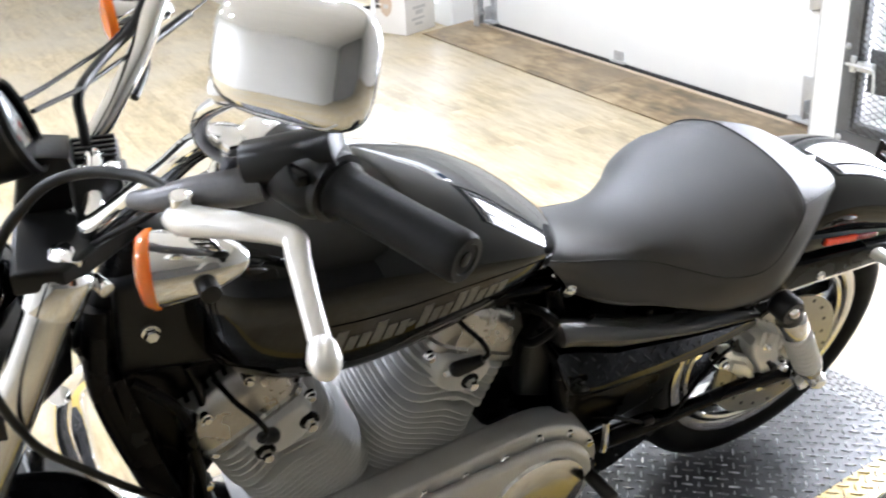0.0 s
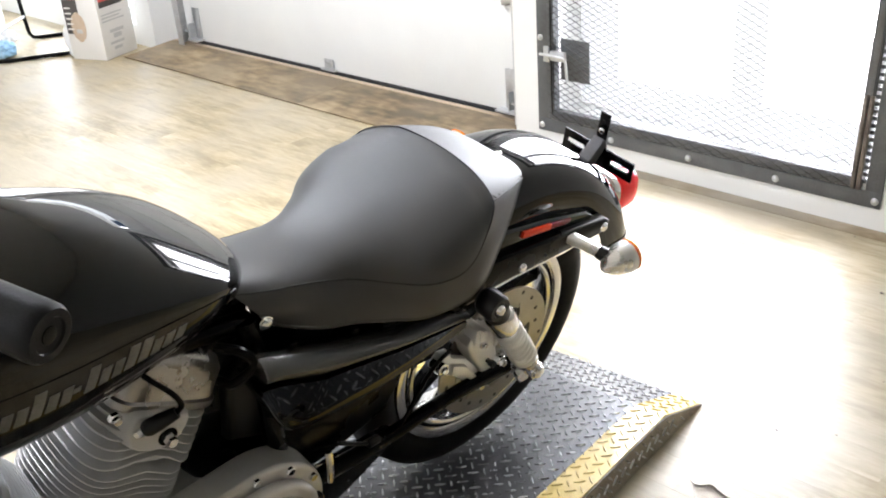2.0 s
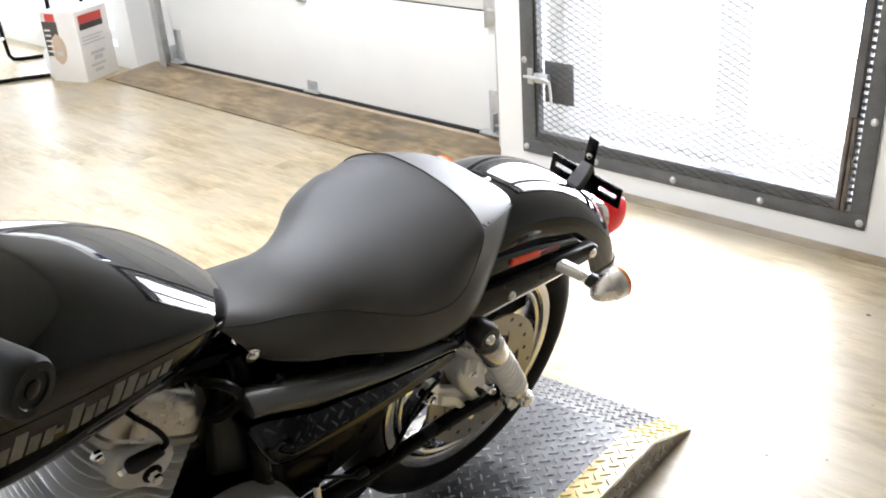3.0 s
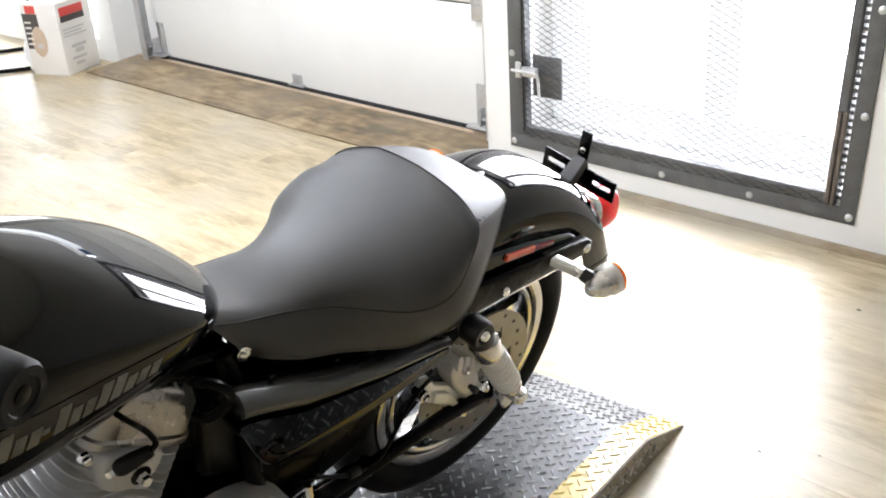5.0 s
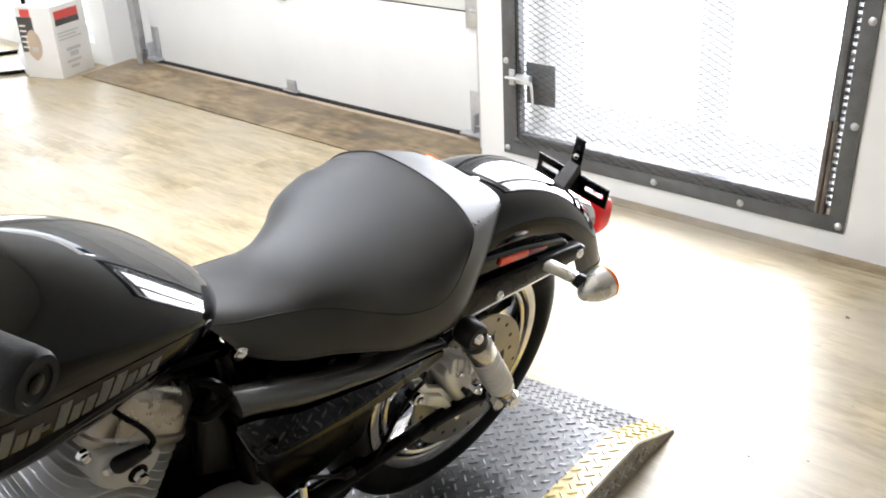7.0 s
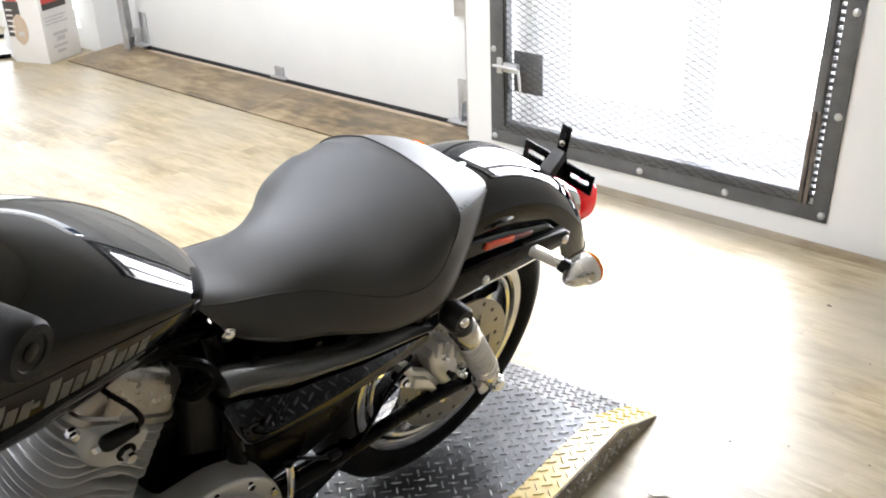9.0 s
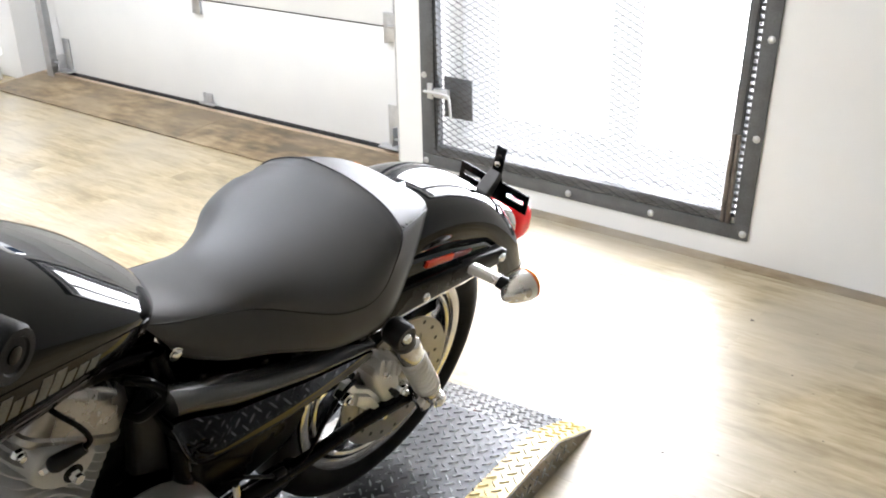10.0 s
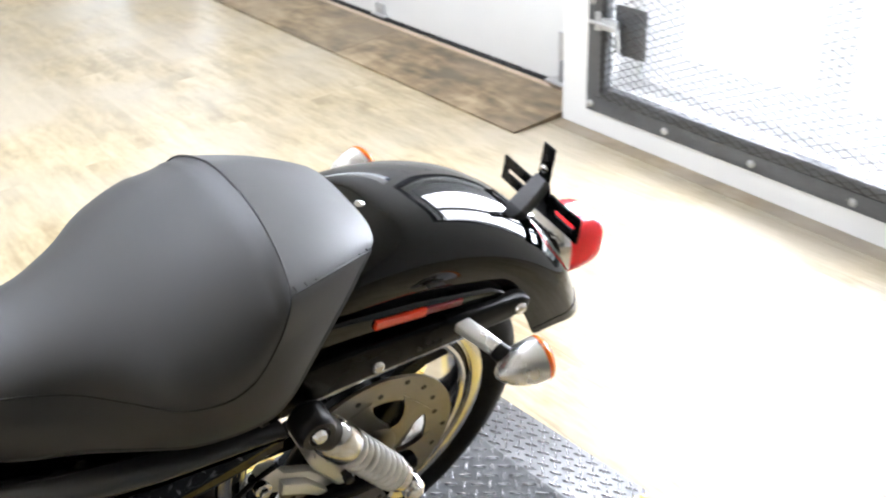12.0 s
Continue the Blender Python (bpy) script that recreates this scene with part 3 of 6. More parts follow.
def platform():
    plat = thing("wheel_platform", "grey diamond tread plate platform with yellow edges and a sloped end", "platform", PLAT)
    w, n, e = 0.64, 2.6, 0.175                    # width, length, length of the slope
    h = PLAT_Z
    part("deck", skin([[(x, -n, 0.002), (x, -n, h), (x, 0, h), (x, e, 0.006), (x, e, 0.002)] for x in (-w + EDGE + 0.0005, -EDGE - 0.0005)]), M_PLATE, plat, sharp=5)
    for x0, x1 in ((-EDGE, 0.0), (-w, -w + EDGE)):
        part("yellow_edge", skin([[(x, -n, 0.002), (x, -n, h), (x, 0, h), (x, e, 0.006), (x, e, 0.002)] for x in (x0, x1)]), M_YELLOW, plat, "yellow painted tread plate edge", sharp=5)
    side = skin([[(x, -n, 0.001), (x, -n, h - 0.003), (x, 0, h - 0.003), (x, e, 0.004), (x, e, 0.001)] for x in (0.0005, 0.003)])
    part("side_skirt", side, M_SKIRT, plat, "scuffed bare metal side", sharp=5)
    # raised treads, alternately turned
    p, q = 0.032, 0.034
    spots = []
    for j in range(int((n + e) / q * 2)):
        for i in range(int(w / p)):
            x, y = -0.012 - (i + (j % 2) / 2) * p, e - 0.010 - j * q / 2
            if x > -w + 0.012:
                spots.append((x, y, j % 2))
    tv, tf = [], []
    L, W, T = 0.0128, 0.0026, 0.0028
    outline = [(-L, 0), (-L * 0.6, W * 0.8), (0, W), (L * 0.6, W * 0.8), (L, 0), (L * 0.6, -W * 0.8), (0, -W), (-L * 0.6, -W * 0.8)]
    for a, b in outline:
        tv.append((a, b, -0.0006))
    for a, b in outline:
        tv.append((a * 0.78, b * 0.45, T))
    tf = [(i, (i + 1) % 8, 8 + (i + 1) % 8, 8 + i) for i in range(8)] + [tuple(range(8, 16))]
    meshes = {}
    for nm, mt in (("grey", M_TREAD), ("yellow", M_YELLOW)):
        me = bpy.data.meshes.new("tread")
        me.from_pydata(tv, [], tf)
        me.materials.append(mt)
        me.shade_smooth()
        me.set_sharp_from_angle(angle=radians(40))
        meshes[nm] = me
    slope = math.degrees(math.atan2(h, e))
    count = 0
    bulk = {"grey": ([], []), "yellow": ([], [])}
    for x, y, odd in spots:
        if abs(x + EDGE) < 0.004 or abs(x + w - EDGE) < 0.004:
            continue
        z = h if y <= 0 else h * (1 - y / e) + 0.006 * y / e
        tilt = 0 if y <= 0 else -slope
        m = pose(x, y, z, tilt, 0, 0) @ pose(0, 0, 0, 0, 0, 45 if odd else -45)
        kind = "yellow" if x > -EDGE or x < -w + EDGE else "grey"
        if count < 300 and y > -0.42 and x > -0.42:
            ob = new("tread", meshes[kind])
            ob.parent = plat
            ob.matrix_basis = m
            count += 1
        else:
            vs, fs = bulk[kind]
            k = len(vs)
            vs.extend(tuple(m @ Vector(q)) for q in tv)
            fs.extend(tuple(k + a for a in f) for f in tf)
    # faint treads on the bare side
    bulk["bare"] = ([], [])
    for j in range(110):
        for i in range(6):
            y, z = e - 0.012 - j * q / 2, 0.006 + (i + (j % 2) / 2) * p
            top = h if y <= 0 else h * (1 - y / e)
            if 0.012 < z < top - 0.012:
                m = pose(0.003, y, z, 0, 90, 0) @ pose(0, 0, 0, 0, 0, 45 if j % 2 else -45) @ Matrix.Diagonal((1, 1, 1.2, 1))
                vs, fs = bulk["bare"]
                k = len(vs)
                vs.extend(tuple(m @ Vector(v)) for v in tv)
                fs.extend(tuple(k + a for a in f) for f in tf)
    for kind, mt in (("grey", M_TREAD), ("yellow", M_YELLOW), ("bare", M_TREAD)):
        me = bpy.data.meshes.new("tread_field")
        me.from_pydata(*[bulk[kind][0], [], bulk[kind][1]])
        me.materials.append(mt)
        me.shade_smooth()
        me.set_sharp_from_angle(angle=radians(40))
        ob = new("tread_field", me)
        ob.parent = plat
        tagged(ob, "", "", "", "stuff")
    return plat


platform()


# ---- the motorcycle: x to its left, y to its rear, z up; y = 0 under the rear axle ----
BIKE = pose(1.087, -1.656, 0.088, 0, 14.0, -2.5)
bike = thing("motorcycle", "black cruiser motorcycle with charcoal solo seat, leaning on the platform", "motorcycle", BIKE)
AXLE = Vector((0, -0.010, 0.308))
V = Vector


def mirrored(bm):
    bmesh.ops.scale(bm, vec=(-1, 1, 1), verts=bm.verts[:])
    bmesh.ops.reverse_faces(bm, faces=bm.faces[:])
    return bm


# -- tank: rows of y, half width, height of crease, top, bottom
TANK = [
    (-1.092, 0.050, 0.800, 0.850, 0.735),
    (-1.076, 0.090, 0.800, 0.885, 0.702),
    (-1.030, 0.130, 0.800, 0.912, 0.668),
    (-0.950, 0.152, 0.800, 0.922, 0.645),
    (-0.860, 0.157, 0.799, 0.921, 0.645),
    (-0.760, 0.149, 0.795, 0.888, 0.658),
    (-0.690, 0.140, 0.788, 0.856, 0.678),
    (-0.630, 0.127, 0.778, 0.816, 0.695),
    (-0.590, 0.104, 0.763, 0.786, 0.706),
    (-0.565, 0.073, 0.748, 0.766, 0.713),
    (-0.550, 0.046, 0.737, 0.752, 0.720),
]


def tank_point(y, s):
    """s from -1 (bottom) over 0 (crease at the left side) to 1 (top middle)."""
    w, zc, zt, zb = eased(TANK, y)
    if s >= 0:
        a = s * math.pi / 2
        return V((w * math.cos(a) ** 1.05, y, zc + (zt - zc) * math.sin(a)))
    a = -s * math.pi / 2
    return V((w * (1 - 0.10 * (-s)) * math.cos(a) ** 0.45, y, zc - (zc - zb) * math.sin(a) ** 0.9))


def tank_ring(y):
    left = [tank_point(y, s) for s in np.concatenate([np.linspace(1, 0.0, 15)[:-1], np.linspace(0, -1, 11)])]
    right = [V((-p.x, p.y, p.z)) for p in left[::-1]]
    return left + right[1:-1]


tank_ys = np.concatenate([np.linspace(-1.092, -1.035, 9), np.linspace(-1.025, -0.62, 22), np.linspace(-0.61, -0.55, 9)])
tank = part("fuel_tank", skin([tank_ring(float(y)) for y in tank_ys]), M_BLACKPAINT, bike, "gloss black teardrop fuel tank", sharp=50)


def on_tank(y, s, lift):
    p = tank_point(y, s)
    e = 0.004
    a, b = tank_point(y + e, s), tank_point(y, min(s + 0.02, 1))
    nrm = (a - p).cross(b - p)
    nrm = -nrm if nrm.x < 0 else nrm
    return p + nrm.normalized() * lift


def decal(y0, y1, sa0, sb0, sa1, sb1, lift=0.0012, n=10, slant=0.0):
    """A thin raised patch on the tank's left flank between two heights that change along it."""
    outer = []
    for i in range(n + 1):
        t = i / n
        y = y0 + (y1 - y0) * t
        lo, hi = sa0 + (sa1 - sa0) * t, sb0 + (sb1 - sb0) * t
        ss = [lo + (hi - lo) * q / 4 for q in range(5)]
        outer.append([on_tank(y + slant * (s - lo), s, lift) for s in ss] + [on_tank(y + slant * (s - lo), s, -0.002) for s in ss[::-1]])
    return skin(outer)


band = part("flank_band", decal(-0.975, -0.60, -0.36, -0.03, -0.36, -0.03, 0.0008, 24), M_BAND, tank, "dark bronze flank band", sharp=60)
# the lettering along the flank, as plain slanted bars
y = -0.945
for k, tall in enumerate((1, 0, 0, 1, 0, 0, -1, 1, 0, 0, 1, 1, 0, 0, 0)):
    w = (0.0125, 0.0135, 0.0085)[tall]
    c = -0.225 + 0.03 * (y + 0.945) / 0.27 + (0.045 if tall < 0 else 0)
    top = (0.105, 0.150, 0.03)[tall]
    part("letter_bar", decal(y, y + w, c, c + top, c, c + top, 0.0016, 2, 0.07), M_LETTER, tank, sharp=40)
    y += w + 0.0045
part("letter_line", decal(-0.80, -0.70, -0.34, -0.32, -0.34, -0.32, 0.0014, 8), M_LETTER, tank)
part("tank_bolt", add(dome((0.088, -0.537, 0.655), (1, 0, 0), 0.010, 0.007), rod((0.05, -0.537, 0.655), (0.089, -0.537, 0.655), 0.012)), M_CHROME, bike)
part("fuel_cap", lathe((-0.05, -0.90, 0.945), (-0.25, 0, 1), [(0, 0.034), (0.012, 0.034), (0.018, 0.030), (0.021, 0)], 28), M_CHROME, tank)

# -- seat: the seam round the top panel, from the crest over the corner to the nose, and the edge below it
SEAM = [(0.0, -0.150, 0.780), (0.045, -0.152, 0.779), (0.089, -0.157, 0.776), (0.128, -0.163, 0.769), (0.156, -0.170, 0.757), (0.167, -0.180, 0.738), (0.172, -0.194, 0.712), (0.180, -0.218, 0.686), (0.183, -0.244, 0.672),
        (0.178, -0.270, 0.665), (0.162, -0.304, 0.661), (0.127, -0.343, 0.661), (0.098, -0.390, 0.671), (0.083, -0.453, 0.686), (0.075, -0.527, 0.700), (0.070, -0.580, 0.716)]
HEM = [(0.0, -0.014, 0.724), (0.035, -0.016, 0.726), (0.062, -0.020, 0.727), (0.086, -0.028, 0.726), (0.100, -0.040, 0.722), (0.110, -0.056, 0.712), (0.130, -0.088, 0.692), (0.158, -0.140, 0.660), (0.174, -0.182, 0.622),
       (0.168, -0.214, 0.592), (0.155, -0.282, 0.583), (0.138, -0.340, 0.594), (0.120, -0.395, 0.605), (0.105, -0.453, 0.614), (0.088, -0.508, 0.636), (0.076, -0.535, 0.656)]
CROWN = [(-0.580, 0.744), (-0.540, 0.728), (-0.490, 0.713), (-0.430, 0.706), (-0.370, 0.714), (-0.320, 0.729), (-0.270, 0.746), (-0.215, 0.763), (-0.175, 0.775), (-0.150, 0.780)]
CORNER = 4                                            # the seam's corner in the lists above


def seat_top():
    """The domed top panel: rows across the seat from the crest forward to the nose."""
    side = smooth_line(SEAM[CORNER:], 5)
    rows = []
    for k in range(5):                                # the flat rows that gather at the crest
        f = k / 5
        rows.append((V((0, -0.150 - 0.010 * f, 0.780 - 0.0020 * f)), V(SEAM[CORNER]) if k == 0 else side[0].lerp(side[1], f), 0.0))
    for k in range(1, len(side)):
        p = side[k]
        y_mid = -0.160 + (p.y + 0.169) * (0.420 / 0.411)
        rows.append((V((0, y_mid, eased(CROWN, y_mid)[0])), p, 0.0))
    out = []
    for mid, end, _ in rows:
        drop = mid.z - end.z
        curl = min(1.0, drop / 0.05)                  # flat at the crest, rolled over the flank further on
        half = []
        for q in range(15):
            a = q / 14 * math.pi / 2
            lin = q / 14
            x = end.x * (lin * (1 - curl) + math.sin(a) ** 0.92 * curl)
            z = end.z + drop * ((1 - lin ** 2) * (1 - curl) + math.cos(a) ** 0.72 * curl)
            y = mid.y + (end.y - mid.y) * (x / end.x) ** 2
            half.append(V((x, y, z)))
        out.append([V((-p.x, p.y, p.z)) for p in half[:0:-1]] + half)
    return skin(out, closed=False)


def seat_skirt(first, last, steps=5, rows=7, bulge=0.006):
    """The panel between a stretch of the seam and the hem below it, on both sides."""
    a, b = smooth_line(SEAM, steps), smooth_line(HEM, steps)
    a, b = a[first * steps:last * steps + 1], b[first * steps:last * steps + 1]
    out = []
    for p, q in zip(a, b):
        line = []
        for k in range(rows):
            f = k / (rows - 1)
            m = p.lerp(q, f)
            way = V((m.x, 0.30 if p.y > -0.20 else 0.0, 0.25 if p.y > -0.20 else 0.02)).normalized()
            line.append(m + way * bulge * math.sin(math.pi * f))
        out.append(line)
    return out


def settled(bm, lean=0.045):
    """The seat sits a touch lower on its right side."""
    for v in bm.verts:
        v.co.z += lean * (min(v.co.x, 0.10) - 0.10) - 0.22 * max(0.0, -0.08 - v.co.x) * max(0.0, min(1.0, (v.co.y + 0.23) / 0.06))
    return bm


seat = part("seat", settled(seat_top()), M_VINYL, bike, "charcoal vinyl solo seat with raised rear edge", sharp=80)
crest_rows = seat_skirt(0, CORNER, bulge=0.008)
part("rear_panel", settled(skin([[V((-p.x, p.y, p.z)) for p in r] for r in crest_rows[:0:-1]] + crest_rows, closed=False)), M_VINYL, seat, "smooth grey vinyl rear panel", sharp=80)
for sx in (1, -1):
    rows_s = [[V((sx * p.x, p.y, p.z)) for p in r] for r in seat_skirt(CORNER, len(SEAM) - 1)]
    part("side_band", settled(skin(rows_s, closed=False)), M_VINYL, seat, "charcoal vinyl side band", sharp=80)
    hem = smooth_line(HEM[CORNER:], 4)
    part("hem", settled(tube([V((sx * (p.x - 0.003), p.y, p.z + 0.001)) for p in hem], 0.0045, 8, 1)), M_VINYL, seat, sharp=80)
    part("stitching", settled(tube([V((sx * p.x, p.y, p.z + 0.0006)) for p in crest_rows[-1]], 0.0014, 8, 3)), M_THREAD, seat)
    for k in range(9):
        p, q = crest_rows[-1][0], crest_rows[-1][-1]
        at = p.lerp(q, (k + 0.5) / 9) + V((0, 0, 0.0075 * math.sin(math.pi * (k + 0.5) / 9) * 0.3 + 0.003))
        part("stitch", settled(tube([V((sx * (at.x - 0.006), at.y, at.z + 0.002)), V((sx * (at.x + 0.002), at.y + 0.001, at.z + 0.0015))], 0.0010, 6, 1)), M_THREAD, seat)
seam_line = smooth_line(SEAM, 5)
part("seam", settled(tube([V((-p.x, p.y, p.z + 0.0004)) for p in seam_line[:0:-1]] + [p + V((0, 0, 0.0004)) for p in seam_line], 0.0014, 8, 1)), M_THREAD, seat, "fine seam round the top panel", sharp=60)
part("seat_base", skin([[V((x, y, z)) for x, z in ((-w, 0.645), (w, 0.645), (w * 0.9, 0.55), (-w * 0.9, 0.55))] for y, w in ((-0.54, 0.07), (-0.36, 0.11), (-0.22, 0.14), (-0.16, 0.13), (-0.08, 0.08))]), M_SATIN, bike, "black seat pan and battery tray")

# -- rear fender
FR = 0.405


def fender_ring(f, n=13, width=0.112, r=FR, lift=0.0):
    """Cross-section at the part f of the way from the front to the rounded rear end, with an inner side."""
    outer, inner = [], []
    for k in range(-n, n + 1):
        t = k / n
        a = 128 + (19 + 10 * abs(t) ** 4 - 128) * f
        ca, sa = math.cos(radians(a)), math.sin(radians(a))
        deep = 0.085 + 0.026 * max(0.0, min(1.0, (60 - a) / 28))
        x = width * math.copysign(abs(math.sin(t * math.pi / 2)) ** 0.75, t)
        d = deep * (1 - math.cos(t * math.pi / 2) ** 0.62)
        for lst, off in ((outer, lift), (inner, lift - 0.003)):
            rr = r - d + off
            lst.append(AXLE + V((x * (1 + off / 0.2), rr * ca, rr * sa)))
    return outer + inner[::-1]


fender = part("rear_fender", skin([fender_ring(float(f)) for f in np.linspace(0, 1, 44)]), M_BLACKPAINT, bike, "gloss black rear fender", sharp=50)
part("fender_rim", skin([fender_ring(float(f), lift=0.0015) for f in np.linspace(0.975, 1.003, 4)]), M_BLACKPAINT, fender, sharp=50)
part("seat_bolt", add(rod(V((0.010, -0.001, 0.696)), V((0.010, -0.001, 0.711)), 0.0075), dome((0.010, -0.001, 0.711), (0, 0, 1), 0.007, 0.005)), M_CHROME, fender)

# -- fender struts, bolts, reflectors and rear signals on both sides
for s in (1, -1):
    side = lambda bm, s=s: bm if s > 0 else mirrored(bm)
    strut = part("fender_strut", side(slab([(-0.20, 0.535), (-0.10, 0.545), (0.17, 0.538), (0.196, 0.548), (0.200, 0.562), (0.185, 0.572), (0.02, 0.592), (-0.12, 0.605), (-0.22, 0.598)], 0.112, 0.136, 0.006, 3)), M_SATIN, bike, "satin black fender strut", sharp=40)
    part("strut_cover", side(slab([(-0.16, 0.592), (0.02, 0.586), (0.15, 0.570), (0.165, 0.578), (0.14, 0.596), (0.02, 0.625), (-0.12, 0.648), (-0.17, 0.64)], 0.104, 0.122, 0.006, 3)), M_BLACKPAINT, strut, sharp=40)
    part("strut_rail", side(tube([(0.126, -0.17, 0.540), (0.128, -0.05, 0.546), (0.126, 0.08, 0.541), (0.122, 0.175, 0.540)], 0.008, 10)), M_POLISHED, strut, "bright lower rail")
    part("bolt", side(dome((0.136, -0.042, 0.560), (1, 0, 0), 0.009, 0.007)), M_CHROME, strut)
    part("bolt", side(dome((0.134, 0.183, 0.553), (1, 0, 0), 0.010, 0.008)), M_CHROME, strut)
    # front half coloured bright as if returning light, rear half dark
    part("reflector", side(slab([(-0.044, 0.616), (0.030, 0.605), (0.033, 0.616), (-0.041, 0.628)], 0.118, 0.128, 0.002)), M_REFLECT, strut, "red side reflector, half coloured as lit")
    part("reflector_unlit", side(slab([(0.030, 0.605), (0.086, 0.595), (0.090, 0.604), (0.033, 0.616)], 0.118, 0.126, 0.002)), M_REFLECT_DARK, strut, "dark red unlit half")
    rise = 0.0 if s > 0 else 0.010
    sig_at, sig_d = V((0.213, 0.084, 0.548 + rise)), V((0.15, 1, 0.15)).normalized()
    sig = part("turn_signal", side(lathe(sig_at, sig_d, [(0, 0), (0.001, 0.004), (0.006, 0.0105), (0.016, 0.0185), (0.030, 0.0250), (0.046, 0.0290), (0.058, 0.0300), (0.064, 0.0295)], 32)), M_BULLET, bike, "chrome bullet turn signal")
    part("lens", side(lathe(sig_at + sig_d * 0.063, sig_d, [(0, 0.0300), (0.005, 0.0300), (0.011, 0.0245), (0.014, 0.012), (0.015, 0)], 32)), M_ORANGE, sig, "amber lens")
    part("joint", side(tube([(0.186, 0.104, 0.562 + rise), (0.196, 0.107, 0.560 + rise), (0.208, 0.112, 0.558 + rise)], [0.0125, 0.0135, 0.0145], 16)), M_PLASTIC, sig, "black rubber joint")
    arm_rows = []
    for x, y, z, hw, hh in ((0.116, 0.078, 0.571, 0.0125, 0.0100), (0.140, 0.087, 0.569, 0.0120, 0.0095), (0.170, 0.098, 0.565, 0.0112, 0.0090), (0.190, 0.105, 0.562, 0.0108, 0.0088)):
        arm_rows.append([V((x, y + hw * math.copysign(abs(math.cos(q)) ** 0.5, math.cos(q)), z + rise + hh * math.copysign(abs(math.sin(q)) ** 0.5, math.sin(q)))) for q in np.linspace(0, 2 * math.pi, 20, endpoint=False)])
    part("stalk", side(skin(arm_rows)), M_BULLET, sig, "flat chrome stalk", sharp=50)
    part("signal_screw", side(dome(sig_at + V((0.014, 0.014, -0.004)), (1, -0.2, -0.1), 0.004, 0.003)), M_CHROME, sig)

# -- tail lamp and plate bracket
def lamp_ring(y, z, hw, hh):
    """A rounded oblong across the bike, a little narrower at the top."""
    out = []
    for q in np.linspace(0, 2 * math.pi, 40, endpoint=False):
        cx, cz = math.copysign(abs(math.cos(q)) ** 0.55, math.cos(q)), math.copysign(abs(math.sin(q)) ** 0.6, math.sin(q))
        out.append(V((hw * cx * (1 - 0.06 * cz), y, z + hh * cz)))
    return out


tail = part("tail_lamp", skin([lamp_ring(y, 0.503 - 0.05 * (y - 0.35), 0.051 * k, 0.044 * k) for y, k in ((0.349, 0.94), (0.352, 1.0), (0.380, 1.0), (0.402, 0.98), (0.416, 0.93), (0.425, 0.85), (0.430, 0.72), (0.4325, 0.5))]), M_RED, bike, "red tail lamp", sharp=60)
part("lamp_base", skin([lamp_ring(y, 0.500, 0.056 * k, 0.050 * k) for y, k in ((0.325, 0.9), (0.333, 0.98), (0.345, 1.0), (0.351, 0.97))]), M_CHROME, tail, "chrome lamp base", sharp=60)
plate = part("plate_bracket", slab([(-0.022, 0.575), (0.022, 0.575), (0.020, 0.612), (0.012, 0.632), (0.012, 0.690), (-0.012, 0.690), (-0.012, 0.632), (-0.020, 0.612)], 0.314, 0.318, 0.001, axes="xz"), M_SATIN, bike, "black number plate bracket with slotted tabs")
part("arm_bolt", dome((0, 0.313, 0.652), (0, -1, 0), 0.007, 0.005), M_CHROME, plate)
part("arm_slot", slab([(-0.004, 0.664), (0.004, 0.664), (0.004, 0.676), (-0.004, 0.676)], 0.3125, 0.3145, 0, axes="xz"), M_CHROME, plate)
for s in (1, -1):
    pts = [(s * 0.022, 0.578), (s * 0.088, 0.578), (s * 0.088, 0.614), (s * 0.022, 0.614)]
    tab = bmesh.new()
    lo, hi, y0, y1 = (0.034, 0.592), (0.078, 0.602), 0.314, 0.318
    add(tab, slab([(s * 0.020, 0.576), (s * 0.088, 0.576), (s * 0.088, lo[1]), (s * 0.020, lo[1])], y0, y1, 0, axes="xz"),
        slab([(s * 0.020, hi[1]), (s * 0.088, hi[1]), (s * 0.088, 0.618), (s * 0.020, 0.618)], y0, y1, 0, axes="xz"),
        slab([(s * 0.020, lo[1]), (s * lo[0], lo[1]), (s * lo[0], hi[1]), (s * 0.020, hi[1])], y0, y1, 0, axes="xz"),
        slab([(s * hi[0], lo[1]), (s * 0.088, lo[1]), (s * 0.088, hi[1]), (s * hi[0], hi[1])], y0, y1, 0, axes="xz"))
    bmesh.ops.recalc_face_normals(tab, faces=tab.faces[:])
    part("tab", tab, M_SATIN, plate)
part("bracket_foot", skin([[V((-w, y + 0.006, z - 0.012)), V((w, y + 0.006, z - 0.012)), V((w, y, z)), V((w * 0.8, y - 0.003, z + 0.003)), V((-w * 0.8, y - 0.003, z + 0.003)), V((-w, y, z))] for y, z, w in ((0.256, 0.584, 0.0175), (0.280, 0.604, 0.0165), (0.300, 0.623, 0.0155), (0.312, 0.636, 0.0140))]), M_PERCH, plate, "dark grey bracket foot", sharp=50)

